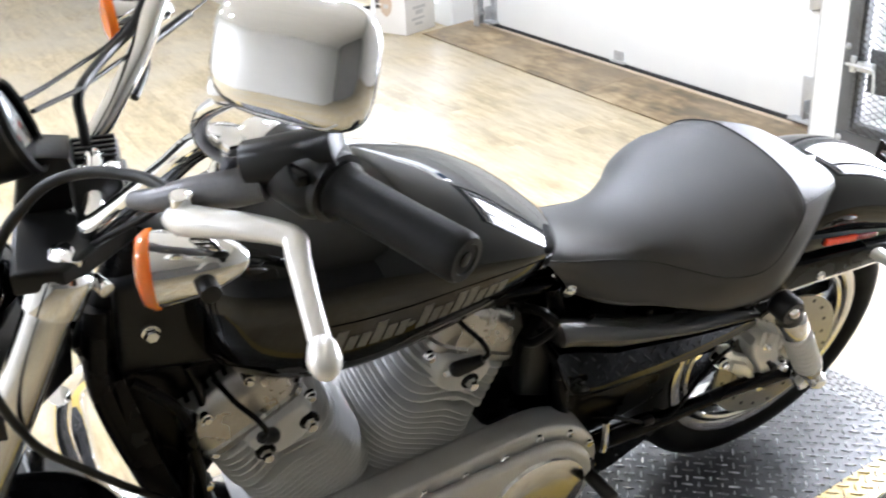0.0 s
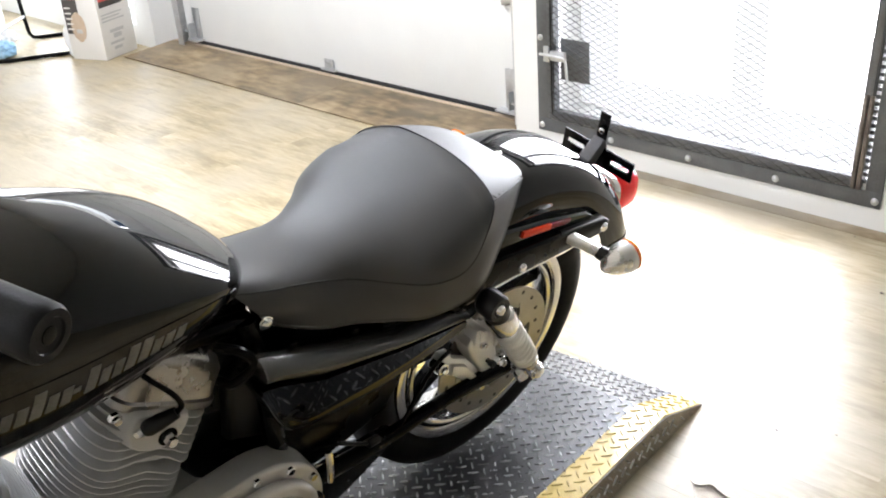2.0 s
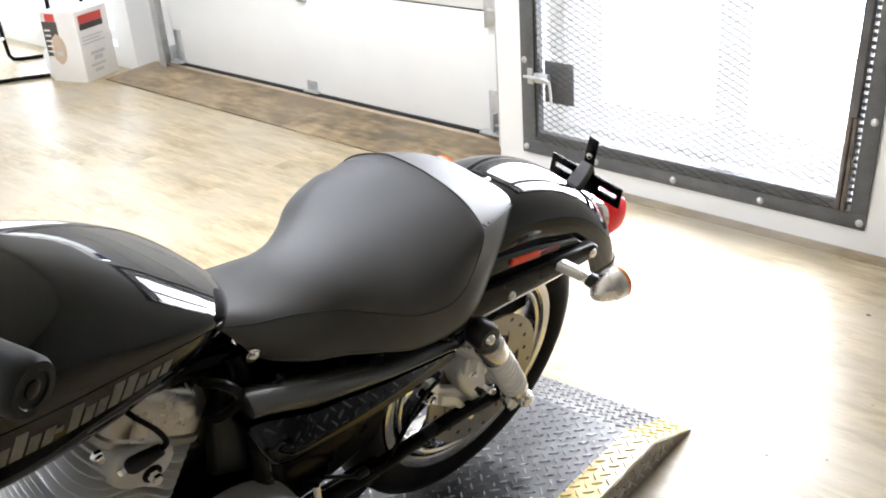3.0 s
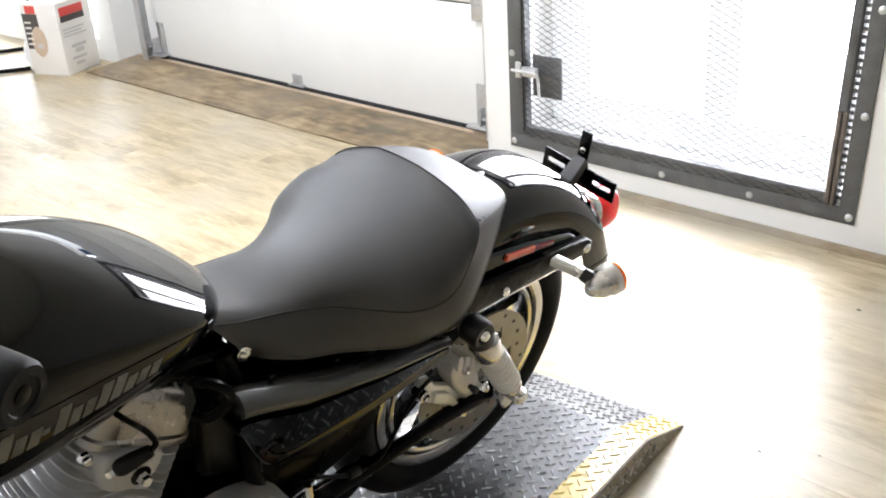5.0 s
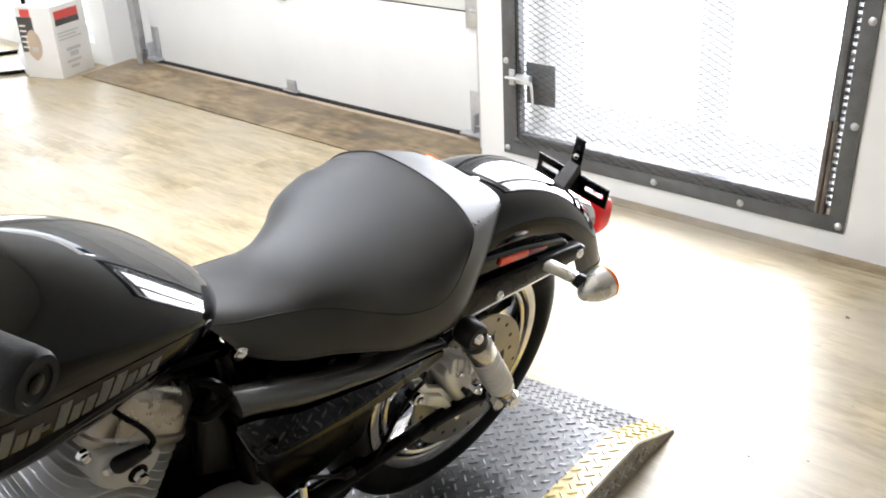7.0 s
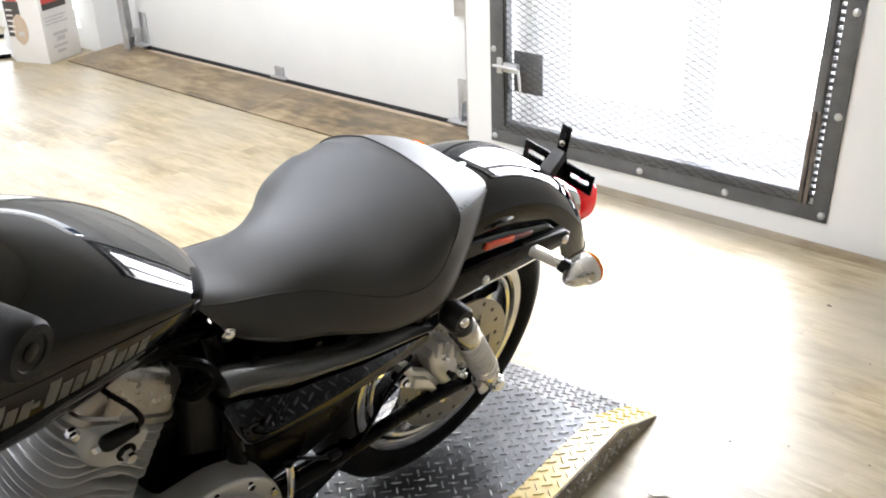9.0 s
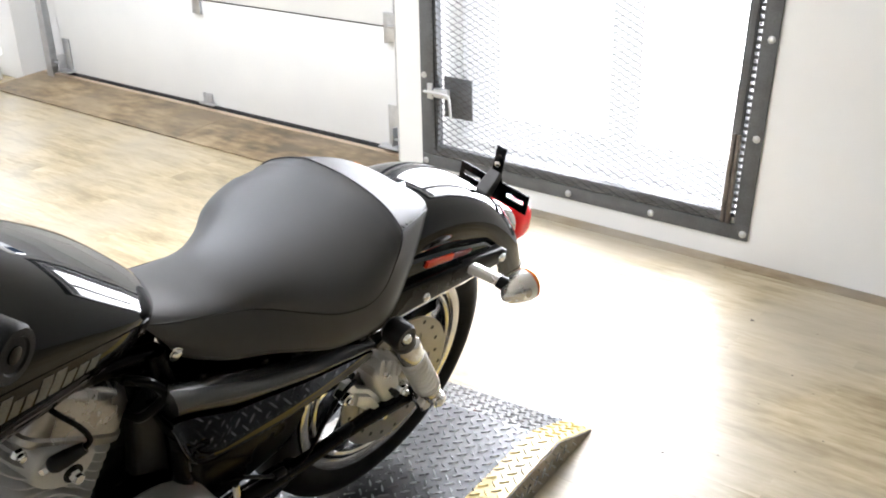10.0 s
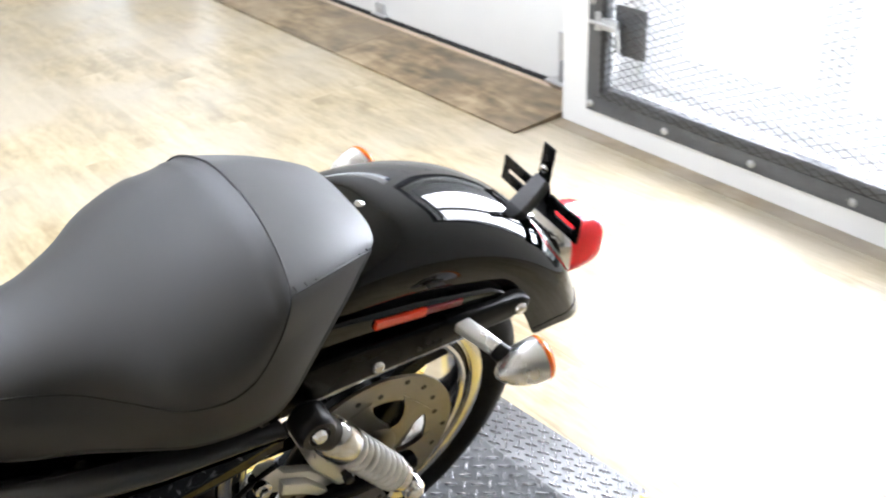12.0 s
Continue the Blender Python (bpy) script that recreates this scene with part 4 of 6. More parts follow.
# -- rear wheel
def wheel(name, c, r, wid, rim_r, label):
    w = part(name, lathe(c - V((wid / 2 - 0.012, 0, 0)), (1, 0, 0), [(0, rim_r - 0.022), (0.004, rim_r), (0.010, rim_r + 0.004), (0.018, rim_r - 0.004), (0.03, rim_r - 0.018), (wid / 2 - 0.012, rim_r - 0.026), (wid - 0.054, rim_r - 0.018), (wid - 0.042, rim_r - 0.004), (wid - 0.034, rim_r + 0.004), (wid - 0.028, rim_r), (wid - 0.024, rim_r - 0.022), (wid / 2 - 0.012, rim_r - 0.036)], 72, True), M_POLISHED, bike, label)
    h = wid / 2
    side = r - rim_r
    prof = [(-h + 0.020, rim_r - 0.004), (-h + 0.006, rim_r + 0.012), (-h, rim_r + side * 0.42), (-h + 0.004, rim_r + side * 0.62), (-h * 0.78, rim_r + side * 0.86), (-h * 0.45, r - 0.004), (0, r)]
    prof = prof + [(-a, b) for a, b in prof[-2::-1]] + [(0, rim_r - 0.008)]
    part("tyre", lathe(c, (1, 0, 0), prof, 84, True), M_RUBBER, w, "black road tyre", sharp=55)
    part("hub", lathe(c - V((0.06, 0, 0)), (1, 0, 0), [(0, 0), (0, 0.035), (0.01, 0.045), (0.06, 0.05), (0.11, 0.045), (0.12, 0.035), (0.12, 0)], 32), M_SATIN, w)
    for k in range(9):
        a = 2 * math.pi * k / 9 + 0.35
        d = V((0, math.cos(a), math.sin(a)))
        e = V((0, -math.sin(a), math.cos(a)))
        rg = []
        for q, hw, th in ((0.040, 0.026, 0.020), (0.09, 0.015, 0.014), (0.15, 0.012, 0.012), (rim_r - 0.035, 0.016, 0.016), (rim_r - 0.020, 0.026, 0.022)):
            p = c + d * q
            rg.append([p + e * hw + V((th, 0, 0)), p + e * (hw + 0.003), p + e * hw - V((th, 0, 0)), p - e * hw - V((th, 0, 0)), p - e * (hw + 0.003), p - e * hw + V((th, 0, 0))])
        part("spoke", skin(rg), M_SATIN, w, sharp=40)
    return w


rear_wheel = wheel("rear_wheel", AXLE, 0.299, 0.124, 0.222, "cast rear wheel with bright rim and black spokes")
for r0, r1 in ((0.203, 0.2225), (0.180, 0.191)):
    part("rim_ring", lathe(AXLE + V((0.048, 0, 0)), (1, 0, 0), [(0, r0), (0.005, r0 + 0.001), (0.008, (r0 + r1) / 2), (0.006, r1 - 0.001), (0, r1)], 84, True), M_POLISHED, rear_wheel, "bright machined rim ring")
part("rim_well", lathe(AXLE + V((0.038, 0, 0)), (1, 0, 0), [(0, 0.188), (0.008, 0.190), (0.008, 0.204), (0, 0.206)], 84, True), M_SATIN, rear_wheel)
# brake disc with slots
disc = bmesh.new()
nd = 60
for k in range(nd):
    a0, a1 = 2 * math.pi * k / nd, 2 * math.pi * (k + 1) / nd
    rg = []
    for a in (a0, a1):
        d = V((0, math.cos(a), math.sin(a)))
        rg.append([AXLE + d * 0.098 + V((0.078, 0, 0)), AXLE + d * 0.143 + V((0.078, 0, 0)), AXLE + d * 0.143 + V((0.083, 0, 0)), AXLE + d * 0.098 + V((0.083, 0, 0))])
    add(disc, skin(rg, caps=(False, False)))
bmesh.ops.remove_doubles(disc, verts=disc.verts[:], dist=1e-5)
disc_ob = part("brake_disc", disc, M_DISC, rear_wheel, "drilled steel brake disc", sharp=40)
for k in range(5):
    a = 2 * math.pi * k / 5 + 0.2
    arm = []
    for q, turn, hw in ((0.040, 0.0, 0.026), (0.055, 0.14, 0.019), (0.07, 0.28, 0.019), (0.085, 0.40, 0.026), (0.101, 0.50, 0.040)):
        d = V((0, math.cos(a + turn), math.sin(a + turn)))
        e = V((0, -d.z, d.y))
        p = AXLE + d * q
        arm.append([p + e * hw + V((0.0765, 0, 0)), p - e * hw + V((0.0765, 0, 0)), p - e * hw + V((0.0845, 0, 0)), p + e * hw + V((0.0845, 0, 0))])
    part("disc_arm", skin(arm), M_DISC, disc_ob, sharp=40)
    for j in range(4):
        b = a + j * 0.31
        p = AXLE + V((0.0832, math.cos(b) * (0.114 + 0.006 * j), math.sin(b) * (0.114 + 0.006 * j)))
        part("drill_hole", rod(p, p + V((0.0006, 0, 0)), 0.0045, seg=10), M_SEAL, disc_ob)
part("disc_centre", lathe(AXLE + V((0.070, 0, 0)), (1, 0, 0), [(0, 0), (0, 0.046), (0.014, 0.046), (0.016, 0.040), (0.016, 0)], 32), M_DISC, disc_ob)
part("hub_flange", lathe(AXLE + V((0.040, 0, 0)), (1, 0, 0), [(0, 0), (0, 0.104), (0.012, 0.106), (0.016, 0.100), (0.018, 0)], 40), M_SATIN, rear_wheel, "black hub flange behind the disc")
part("axle_nut", add(hexbolt(AXLE + V((0.150, 0, 0)), (1, 0, 0), 0.018, 0.016), rod(AXLE + V((-0.15, 0, 0)), AXLE + V((0.152, 0, 0)), 0.012)), M_CHROME, rear_wheel)

# -- swing arm, caliper, shocks
arm = part("swing_arm", tube([(0.118, -0.52, 0.316), (0.124, -0.44, 0.312), (0.125, -0.315, 0.310), (0.124, -0.166, 0.316), (0.122, 0.0, 0.305), (0.122, 0.04, 0.303)], [0.016, 0.015, 0.0135, 0.013, 0.017, 0.014], 12), M_SATIN, bike, "black steel swing arm")
part("swing_arm_side", mirrored(tube([(0.118, -0.52, 0.316), (0.124, -0.44, 0.312), (0.125, -0.315, 0.310), (0.124, -0.166, 0.316), (0.122, 0.0, 0.305), (0.122, 0.04, 0.303)], [0.014, 0.013, 0.012, 0.012, 0.017, 0.014], 12)), M_SATIN, arm)
part("belt_guard", slab([(-0.60, 0.17), (-0.60, 0.30), (-0.42, 0.305), (-0.30, 0.302), (-0.27, 0.285), (-0.30, 0.245), (-0.38, 0.20), (-0.48, 0.165)], 0.092, 0.106, 0.004), M_SATIN, bike, "black lower belt guard")
cal = part("brake_caliper", slab([(-0.130, 0.408), (-0.114, 0.436), (-0.086, 0.428), (-0.062, 0.396), (-0.048, 0.352), (-0.056, 0.318), (-0.078, 0.308), (-0.098, 0.345), (-0.120, 0.378)], 0.060, 0.122, 0.008, 3), M_SILVER, bike, "silver rear brake caliper", sharp=40)
part("caliper_bracket", slab([(-0.208, 0.396), (-0.192, 0.420), (-0.172, 0.416), (-0.160, 0.394), (-0.122, 0.372), (-0.090, 0.334), (-0.074, 0.298), (-0.090, 0.280), (-0.118, 0.314), (-0.152, 0.346), (-0.194, 0.374)], 0.096, 0.112, 0.004), M_SILVER, cal, sharp=40)
part("caliper_web", slab([(-0.168, 0.388), (-0.130, 0.366), (-0.100, 0.326), (-0.112, 0.322), (-0.138, 0.346), (-0.170, 0.366)], 0.110, 0.124, 0.003), M_SILVER, cal, sharp=40)
for y, z, r in ((-0.196, 0.398, 0.012), (-0.090, 0.298, 0.012), (-0.036, 0.326, 0.013), (-0.098, 0.404, 0.009)):
    part("caliper_bolt", add(rod((0.100, y, z), (0.126, y, z), r), hexbolt((0.126, y, z), (1, 0, 0), r * 0.62, 0.007)), M_CHROME, cal)
for k in range(4):
    y, z = -0.122 + k * 0.018, 0.424 - k * 0.010
    part("caliper_fin", span((0.084, y, z - 0.012), (0.126, y + 0.010, z + 0.022), 0.002), M_SILVER, cal)
part("bleed_valve", add(rod((0.118, -0.076, 0.352), (0.134, -0.076, 0.352), 0.005), rod((0.130, -0.076, 0.352), (0.140, -0.076, 0.352), 0.007)), M_SEAL, cal)
for s in (1, -1):
    side = lambda bm, s=s: bm if s > 0 else mirrored(bm)
    a, b = V((0.174, -0.155, 0.559)), V((0.164, 0.004, 0.322))
    d = (b - a).normalized()
    shock = part("shock_absorber", side(lathe(a, d, [(0.030, 0.012), (0.040, 0.0245), (0.048, 0.0265), (0.084, 0.0265), (0.090, 0.024), (0.094, 0.012), (0.228, 0.012), (0.232, 0.021), (0.238, 0.0225), (0.250, 0.0225), (0.258, 0.014)], 28)), M_POLISHED, bike, "polished rear shock absorber with exposed spring", sharp=40)
    sp, u2, d2 = frame_of(d)
    coil = []
    turns, n0, n1 = 8.0, 0.092, 0.232
    for k in range(int(turns * 16) + 1):
        f = k / (turns * 16)
        an = 2 * math.pi * turns * f
        coil.append(a + d2 * (n0 + (n1 - n0) * f) + (sp * math.cos(an) + u2 * math.sin(an)) * 0.0215)
    part("spring", side(tube(coil, 0.0050, 8, 1)), M_SILVER, shock, "silver coil spring", sharp=60)
    part("top_mount", side(add(lathe(a - V((0.020, 0, 0)), (1, 0, 0), [(0, 0), (0, 0.020), (0.006, 0.025), (0.034, 0.025), (0.040, 0.021), (0.040, 0.014), (0.036, 0.012), (0.036, 0)], 28), rod(a, a + d * 0.045, 0.021, 0.022))), M_PLASTIC, shock, "black shock top mount")
    part("top_bolt", side(dome(a + V((0.016, 0, 0)), (1, 0, 0), 0.011, 0.011)), M_CHROME, shock)
    part("lower_eye", side(add(rod(b - V((0.03, 0, 0)), b + V((0.018, 0, 0)), 0.017), dome(b + V((0.018, 0, 0)), (1, 0, 0), 0.014, 0.010))), M_CHROME, shock)

# -- left side cover with its ledge
cover_rings = []
for y in np.linspace(-0.585, -0.178, 40):
    y = float(y)
    zt = float(np.interp(y, (-0.585, -0.55, -0.473, -0.405, -0.331, -0.247, -0.178), (0.596, 0.586, 0.554, 0.543, 0.529, 0.520, 0.514)))
    zb = float(np.interp(y, (-0.585, -0.565, -0.545, -0.520, -0.497, -0.46, -0.36, -0.277, -0.22, -0.178), (0.588, 0.545, 0.500, 0.452, 0.438, 0.434, 0.442, 0.459, 0.480, 0.501)))
    face = []
    for q in np.linspace(0, 1, 12):
        z = zt + (zb - zt) * float(q)
        h = z - zb
        face.append(V((0.146 - 0.29 * (zt - z) + 0.20 * max(0.0, 0.020 - h), y, z)))
    low = face[-1]
    cover_rings.append([V((0.085, y, zt))] + face + [low + V((-0.002, 0, -0.004)), low + V((-0.008, 0, -0.006)), V((0.085, y, zb - 0.006))])
cover = part("side_cover", skin(cover_rings), M_BLACKPAINT, bike, "gloss black side cover", sharp=60)
ledge_rings = []
for y in np.linspace(-0.578, -0.174, 36):
    f = (float(y) + 0.578) / 0.404
    zt = float(np.interp(y, (-0.578, -0.56, -0.423, -0.311, -0.20, -0.174), (0.640, 0.635, 0.585, 0.555, 0.539, 0.532)))
    zb = float(np.interp(y, (-0.578, -0.55, -0.473, -0.405, -0.331, -0.247, -0.186, -0.174), (0.594, 0.586, 0.554, 0.543, 0.529, 0.520, 0.515, 0.513)))
    ring_l = [V((0.08, y, zt - 0.034)), V((0.104, y, zt - 0.010))] + [V((0.118 + 0.032 * math.sin(q), y, zb + (zt - zb) * (0.5 + 0.5 * math.cos(q)))) for q in np.linspace(0.05, math.pi - 0.2, 11)] + [V((0.112, y, zb)), V((0.08, y, zb))]
    ledge_rings.append(ring_l)
part("cover_ledge", skin(ledge_rings), M_LEDGE, cover, "satin ledge above the cover", sharp=60)
part("cover_body", slab([(-0.54, 0.43), (-0.55, 0.60), (-0.19, 0.505), (-0.28, 0.46), (-0.46, 0.425)], -0.11, 0.088, 0.01), M_SATIN, cover)
part("sprocket_cover", slab([(-0.52, 0.30), (-0.53, 0.43), (-0.46, 0.43), (-0.36, 0.432), (-0.29, 0.452), (-0.27, 0.40), (-0.30, 0.345), (-0.40, 0.318)], 0.03, 0.100, 0.008, 3), M_SATIN, bike, "black sprocket cover behind the side cover")
for y, z in ((-0.515, 0.625), (-0.40, 0.592)):
    part("tray_bolt", hexbolt((0.118, y, z), (1, 0, 0), 0.007, 0.005), M_SATIN, bike)

# -- frame tubes
FRAME = [
    [(0.02, -1.19, 0.80), (0.045, -1.205, 0.69), (0.065, -1.165, 0.495), (0.09, -1.12, 0.32), (0.10, -1.00, 0.20)],
    [(0.10, -1.00, 0.20), (0.11, -0.80, 0.165), (0.11, -0.60, 0.165), (0.11, -0.50, 0.22)],
    [(0.07, -0.56, 0.66), (0.09, -0.545, 0.56), (0.10, -0.53, 0.42), (0.11, -0.50, 0.28), (0.11, -0.49, 0.20)],
    [(0.03, -1.10, 0.80), (0.05, -0.90, 0.72), (0.06, -0.70, 0.67), (0.058, -0.54, 0.645), (0.070, -0.40, 0.595), (0.105, -0.25, 0.565), (0.12, -0.12, 0.57)],
]
for k, line in enumerate(FRAME):
    for s in (1, -1):
        bm = tube(line, 0.0155 if k else 0.017, 12)
        bm = bm if s > 0 else mirrored(bm)
        ob = part("frame_tube", bm, M_SATIN, bike)
part("steering_head", rod((0, -1.20, 0.72), (0, -1.11, 0.90), 0.032), M_SATIN, bike, "black steering head")
part("neck_cover", slab([(-1.18, 0.70), (-1.06, 0.68), (-1.04, 0.80), (-1.10, 0.86), (-1.17, 0.84)], -0.045, 0.045, 0.012, 3), M_PLASTIC, bike)
part("regulator_plate", skin([[V((x, y - 0.014, z)), V((x, y + 0.018, z + 0.004))] + [V((-x, y + 0.018, z + 0.004)), V((-x, y - 0.014, z))] for x, y, z in ((0.050, -1.196, 0.70), (0.072, -1.180, 0.60), (0.084, -1.155, 0.48), (0.096, -1.128, 0.36), (0.100, -1.10, 0.30))]), M_SATIN, bike, "black voltage regulator and oil cooler behind the down tubes")
part("coil_cover", slab([(-1.185, 0.70), (-1.03, 0.68), (-1.00, 0.645), (-1.02, 0.56), (-1.09, 0.46), (-1.12, 0.33), (-1.16, 0.42), (-1.19, 0.58)], -0.05, 0.035, 0.010, 3), M_SATIN, bike, "black coil cover below the steering head")
for pts_h, rr in (([(0.055, -1.17, 0.70), (0.075, -1.12, 0.64), (0.075, -1.11, 0.54), (0.080, -1.10, 0.44), (0.085, -1.06, 0.33)], 0.0085), ([(0.045, -1.10, 0.69), (0.062, -1.09, 0.62), (0.060, -1.12, 0.50), (0.075, -1.13, 0.38), (0.08, -1.08, 0.28)], 0.0065)):
    part("hose", tube(pts_h, rr, 10), M_SATIN, bike)
part("neck_bolt", add(rod((0.03, -1.137, 0.766), (0.052, -1.137, 0.766), 0.012), hexbolt((0.052, -1.137, 0.766), (1, 0, 0), 0.010, 0.008)), M_CHROME, bike)

# -- engine
CRANK = V((0, -0.86, 0.265))
engine = part("engine_case", slab([(-1.03, 0.20), (-1.05, 0.32), (-0.98, 0.385), (-0.70, 0.385), (-0.53, 0.36), (-0.50, 0.24), (-0.55, 0.17), (-0.94, 0.16)], -0.11, 0.10, 0.02, 3), M_CAST, bike, "silver painted v-twin engine case", sharp=45)


def fin_ring(c, ax, fwd, hx, hy, n=40, p=3.2):
    out = []
    for k in range(n):
        a = 2 * math.pi * k / n
        ca, sa = math.cos(a), math.sin(a)
        out.append(c + V((1, 0, 0)) * hx * math.copysign(abs(ca) ** (2 / p), ca) + fwd * hy * math.copysign(abs(sa) ** (2 / p), sa))
    return out


def cylinder(tilt, label, boss_f, bolts, acorn):
    ax = V((0, math.sin(radians(tilt)), math.cos(radians(tilt))))
    fwd = V((0, math.cos(radians(tilt)), -math.sin(radians(tilt))))
    at = lambda h: CRANK + ax * h
    cyl = part("cylinder", skin([fin_ring(at(h), ax, fwd, 0.066, 0.066) for h in (0.10, 0.27)]), M_CAST, bike, label, sharp=50)
    # barrel fins, rising towards the middle of the left side
    for k in range(13):
        h = 0.132 + k * 0.0100
        g = 1.0 + 0.05 * math.sin(k / 12 * math.pi)
        rg = []
        for dh, rad in ((-0.0013, 0.060), (-0.0013, 0.0915), (-0.0006, 0.0932), (0.0006, 0.0932), (0.0013, 0.0915), (0.0013, 0.060), (-0.0013, 0.060)):
            rg.append([p + ax * (0.008 * (k / 12) ** 2 * math.cos((p - at(h)).dot(fwd) * 48) * max(0.0, p.x / 0.095)) for p in fin_ring(at(h + dh), ax, fwd, rad * g, rad * g)])
        part("fin", skin(rg, caps=(False, False)), M_CAST, cyl, sharp=30)
    # head with swept fins
    head = part("cylinder_head", skin([fin_ring(at(h), ax, fwd, hx, hy, 40, p) for h, hx, hy, p in ((0.262, 0.074, 0.078, 3.2), (0.29, 0.074, 0.080, 3.5), (0.325, 0.072, 0.078, 4), (0.362, 0.064, 0.074, 4))]), M_CAST, cyl, sharp=50)
    for k in range(6):
        h = 0.276 + k * 0.0142
        rg = []
        for dh, g in ((-0.0016, 0.60), (-0.0016, 0.985), (-0.0008, 1.0), (0.0008, 1.0), (0.0016, 0.985), (0.0016, 0.60), (-0.0016, 0.60)):
            ringp = []
            for q in range(48):
                an = 2 * math.pi * q / 48
                ca, sa = math.cos(an), math.sin(an)
                x = 0.0955 * g * math.copysign(abs(ca) ** 0.6, ca)
                yy = (0.0965 - 0.0018 * k) * g * math.copysign(abs(sa) ** 0.6, sa)
                rise = 0.012 * math.cos(yy * 40) * max(0, x / 0.096) ** 2 - 0.008 * (abs(yy) / 0.098) ** 3
                ringp.append(at(h + dh + rise * (1 - k / 9)) + V((1, 0, 0)) * x + fwd * yy)
            rg.append(ringp)
        part("fin", skin(rg, caps=(False, False)), M_CAST, head, sharp=30)
    # plain boss on the left, with bolts in dark recesses
    mid = at(0.334) + fwd * boss_f
    shape = [(0.046 * math.copysign(abs(math.cos(q)) ** 0.7, math.cos(q)), 0.030 * math.copysign(abs(math.sin(q)) ** 0.7, math.sin(q)) + 0.006 * math.cos(2 * q)) for q in np.linspace(0, 2 * math.pi, 28, endpoint=False)]
    part("head_boss", skin([[mid + V((0.06 + t, 0, 0)) + fwd * u * k + ax * v * k for u, v in shape] for t, k in ((0, 1.25), (0.030, 1.04), (0.0365, 0.97), (0.0385, 0.88))]), M_CAST, head, sharp=50)
    for f, h in bolts:
        p = at(h) + fwd * f + V((0.0985, 0, 0))
        part("bolt_recess", rod(p - V((0.004, 0, 0)), p + V((0.0012, 0, 0)), 0.0145), M_SATIN, head)
        part("head_bolt", hexbolt(p + V((0.001, 0, 0)), (1, 0, 0), 0.0092, 0.015), M_CHROME, head)
    p = at(acorn[1]) + fwd * acorn[0] + V((0.086, 0, 0))
    part("acorn_nut", add(hexbolt(p, (1, 0, 0), 0.009, 0.008), dome(p + V((0.008, 0, 0)), (1, 0, 0), 0.0075, 0.007)), M_CHROME, head)
    # rocker box
    rock = part("rocker_box", skin([fin_ring(at(h), ax, fwd, hx, hy, 48, p) for h, hx, hy, p in ((0.352, 0.084, 0.084, 6), (0.356, 0.087, 0.087, 6), (0.366, 0.087, 0.087, 6), (0.369, 0.083, 0.083, 6), (0.374, 0.082, 0.081, 7), (0.412, 0.080, 0.078, 7), (0.428, 0.073, 0.072, 5), (0.438, 0.060, 0.060, 4))]), M_ROCKER, cyl, "polished aluminium rocker box", sharp=40)
    for k in range(7):
        p = at(0.437) + fwd * (-0.045 + k * 0.015)
        part("rib", skin([[p + V((x, 0, 0)) + fwd * w + ax * z for w, z in ((-0.003, -0.004), (-0.003, 0.004), (0.003, 0.004), (0.003, -0.004))] for x in (-0.04, 0.05)]), M_SATIN, rock)
    return cyl, at, fwd, ax


front_cyl, f_at, f_fwd, f_ax = cylinder(-28, "silver finned front engine cylinder", 0.024, ((0.060, 0.320), (-0.012, 0.322)), (0.084, 0.352))
rear_cyl, r_at, r_fwd, r_ax = cylinder(28, "silver finned rear engine cylinder", -0.016, ((0.004, 0.322),), (-0.086, 0.352))

# spark plug leads
for at, fwd, ax, f, h in ((f_at, f_fwd, f_ax, 0.014, 0.346), (r_at, r_fwd, r_ax, -0.046, 0.340)):
    p = at(h) + V((0.104, 0, 0)) + fwd * f
    q = p + V((0.018, 0.040, 0.024)) if f < 0 else p + V((0.020, -0.022, 0.026))
    part("plug_cap", tube([p, p + (q - p) * 0.15, (p + q) / 2, q], [0.0085, 0.0120, 0.0115, 0.0080], 14, 3), M_PLASTIC, bike, "black spark plug cap")
    part("plug_hex", rod(p - (q - p).normalized() * 0.012, p, 0.0072, seg=6), M_CHROME, bike)
    part("plug_lead", tube([q, q + V((0.002, 0.006, 0.012)), q + V((-0.004, -0.004, 0.034)), q + V((-0.022, -0.024, 0.056)), q + V((-0.06, -0.04, 0.07))], 0.0040, 10), M_SATIN, bike)

# primary cover with stepped rim
def stadium(c0, r0, c1, r1, n=40):
    """The outline round two circles in the y-z plane."""
    pts = []
    for c, r in ((c0, r0), (c1, r1)):
        pts += [(c[0] + r * math.cos(2 * math.pi * k / n), c[1] + r * math.sin(2 * math.pi * k / n)) for k in range(n)]
    pts.sort()
    hull = []
    for sweep in (pts, pts[::-1]):
        part_h = []
        for p in sweep:
            while len(part_h) > 1 and (part_h[-1][0] - part_h[-2][0]) * (p[1] - part_h[-2][1]) - (part_h[-1][1] - part_h[-2][1]) * (p[0] - part_h[-2][0]) <= 0:
                part_h.pop()
            part_h.append(p)
        hull += part_h[:-1]
    return hull


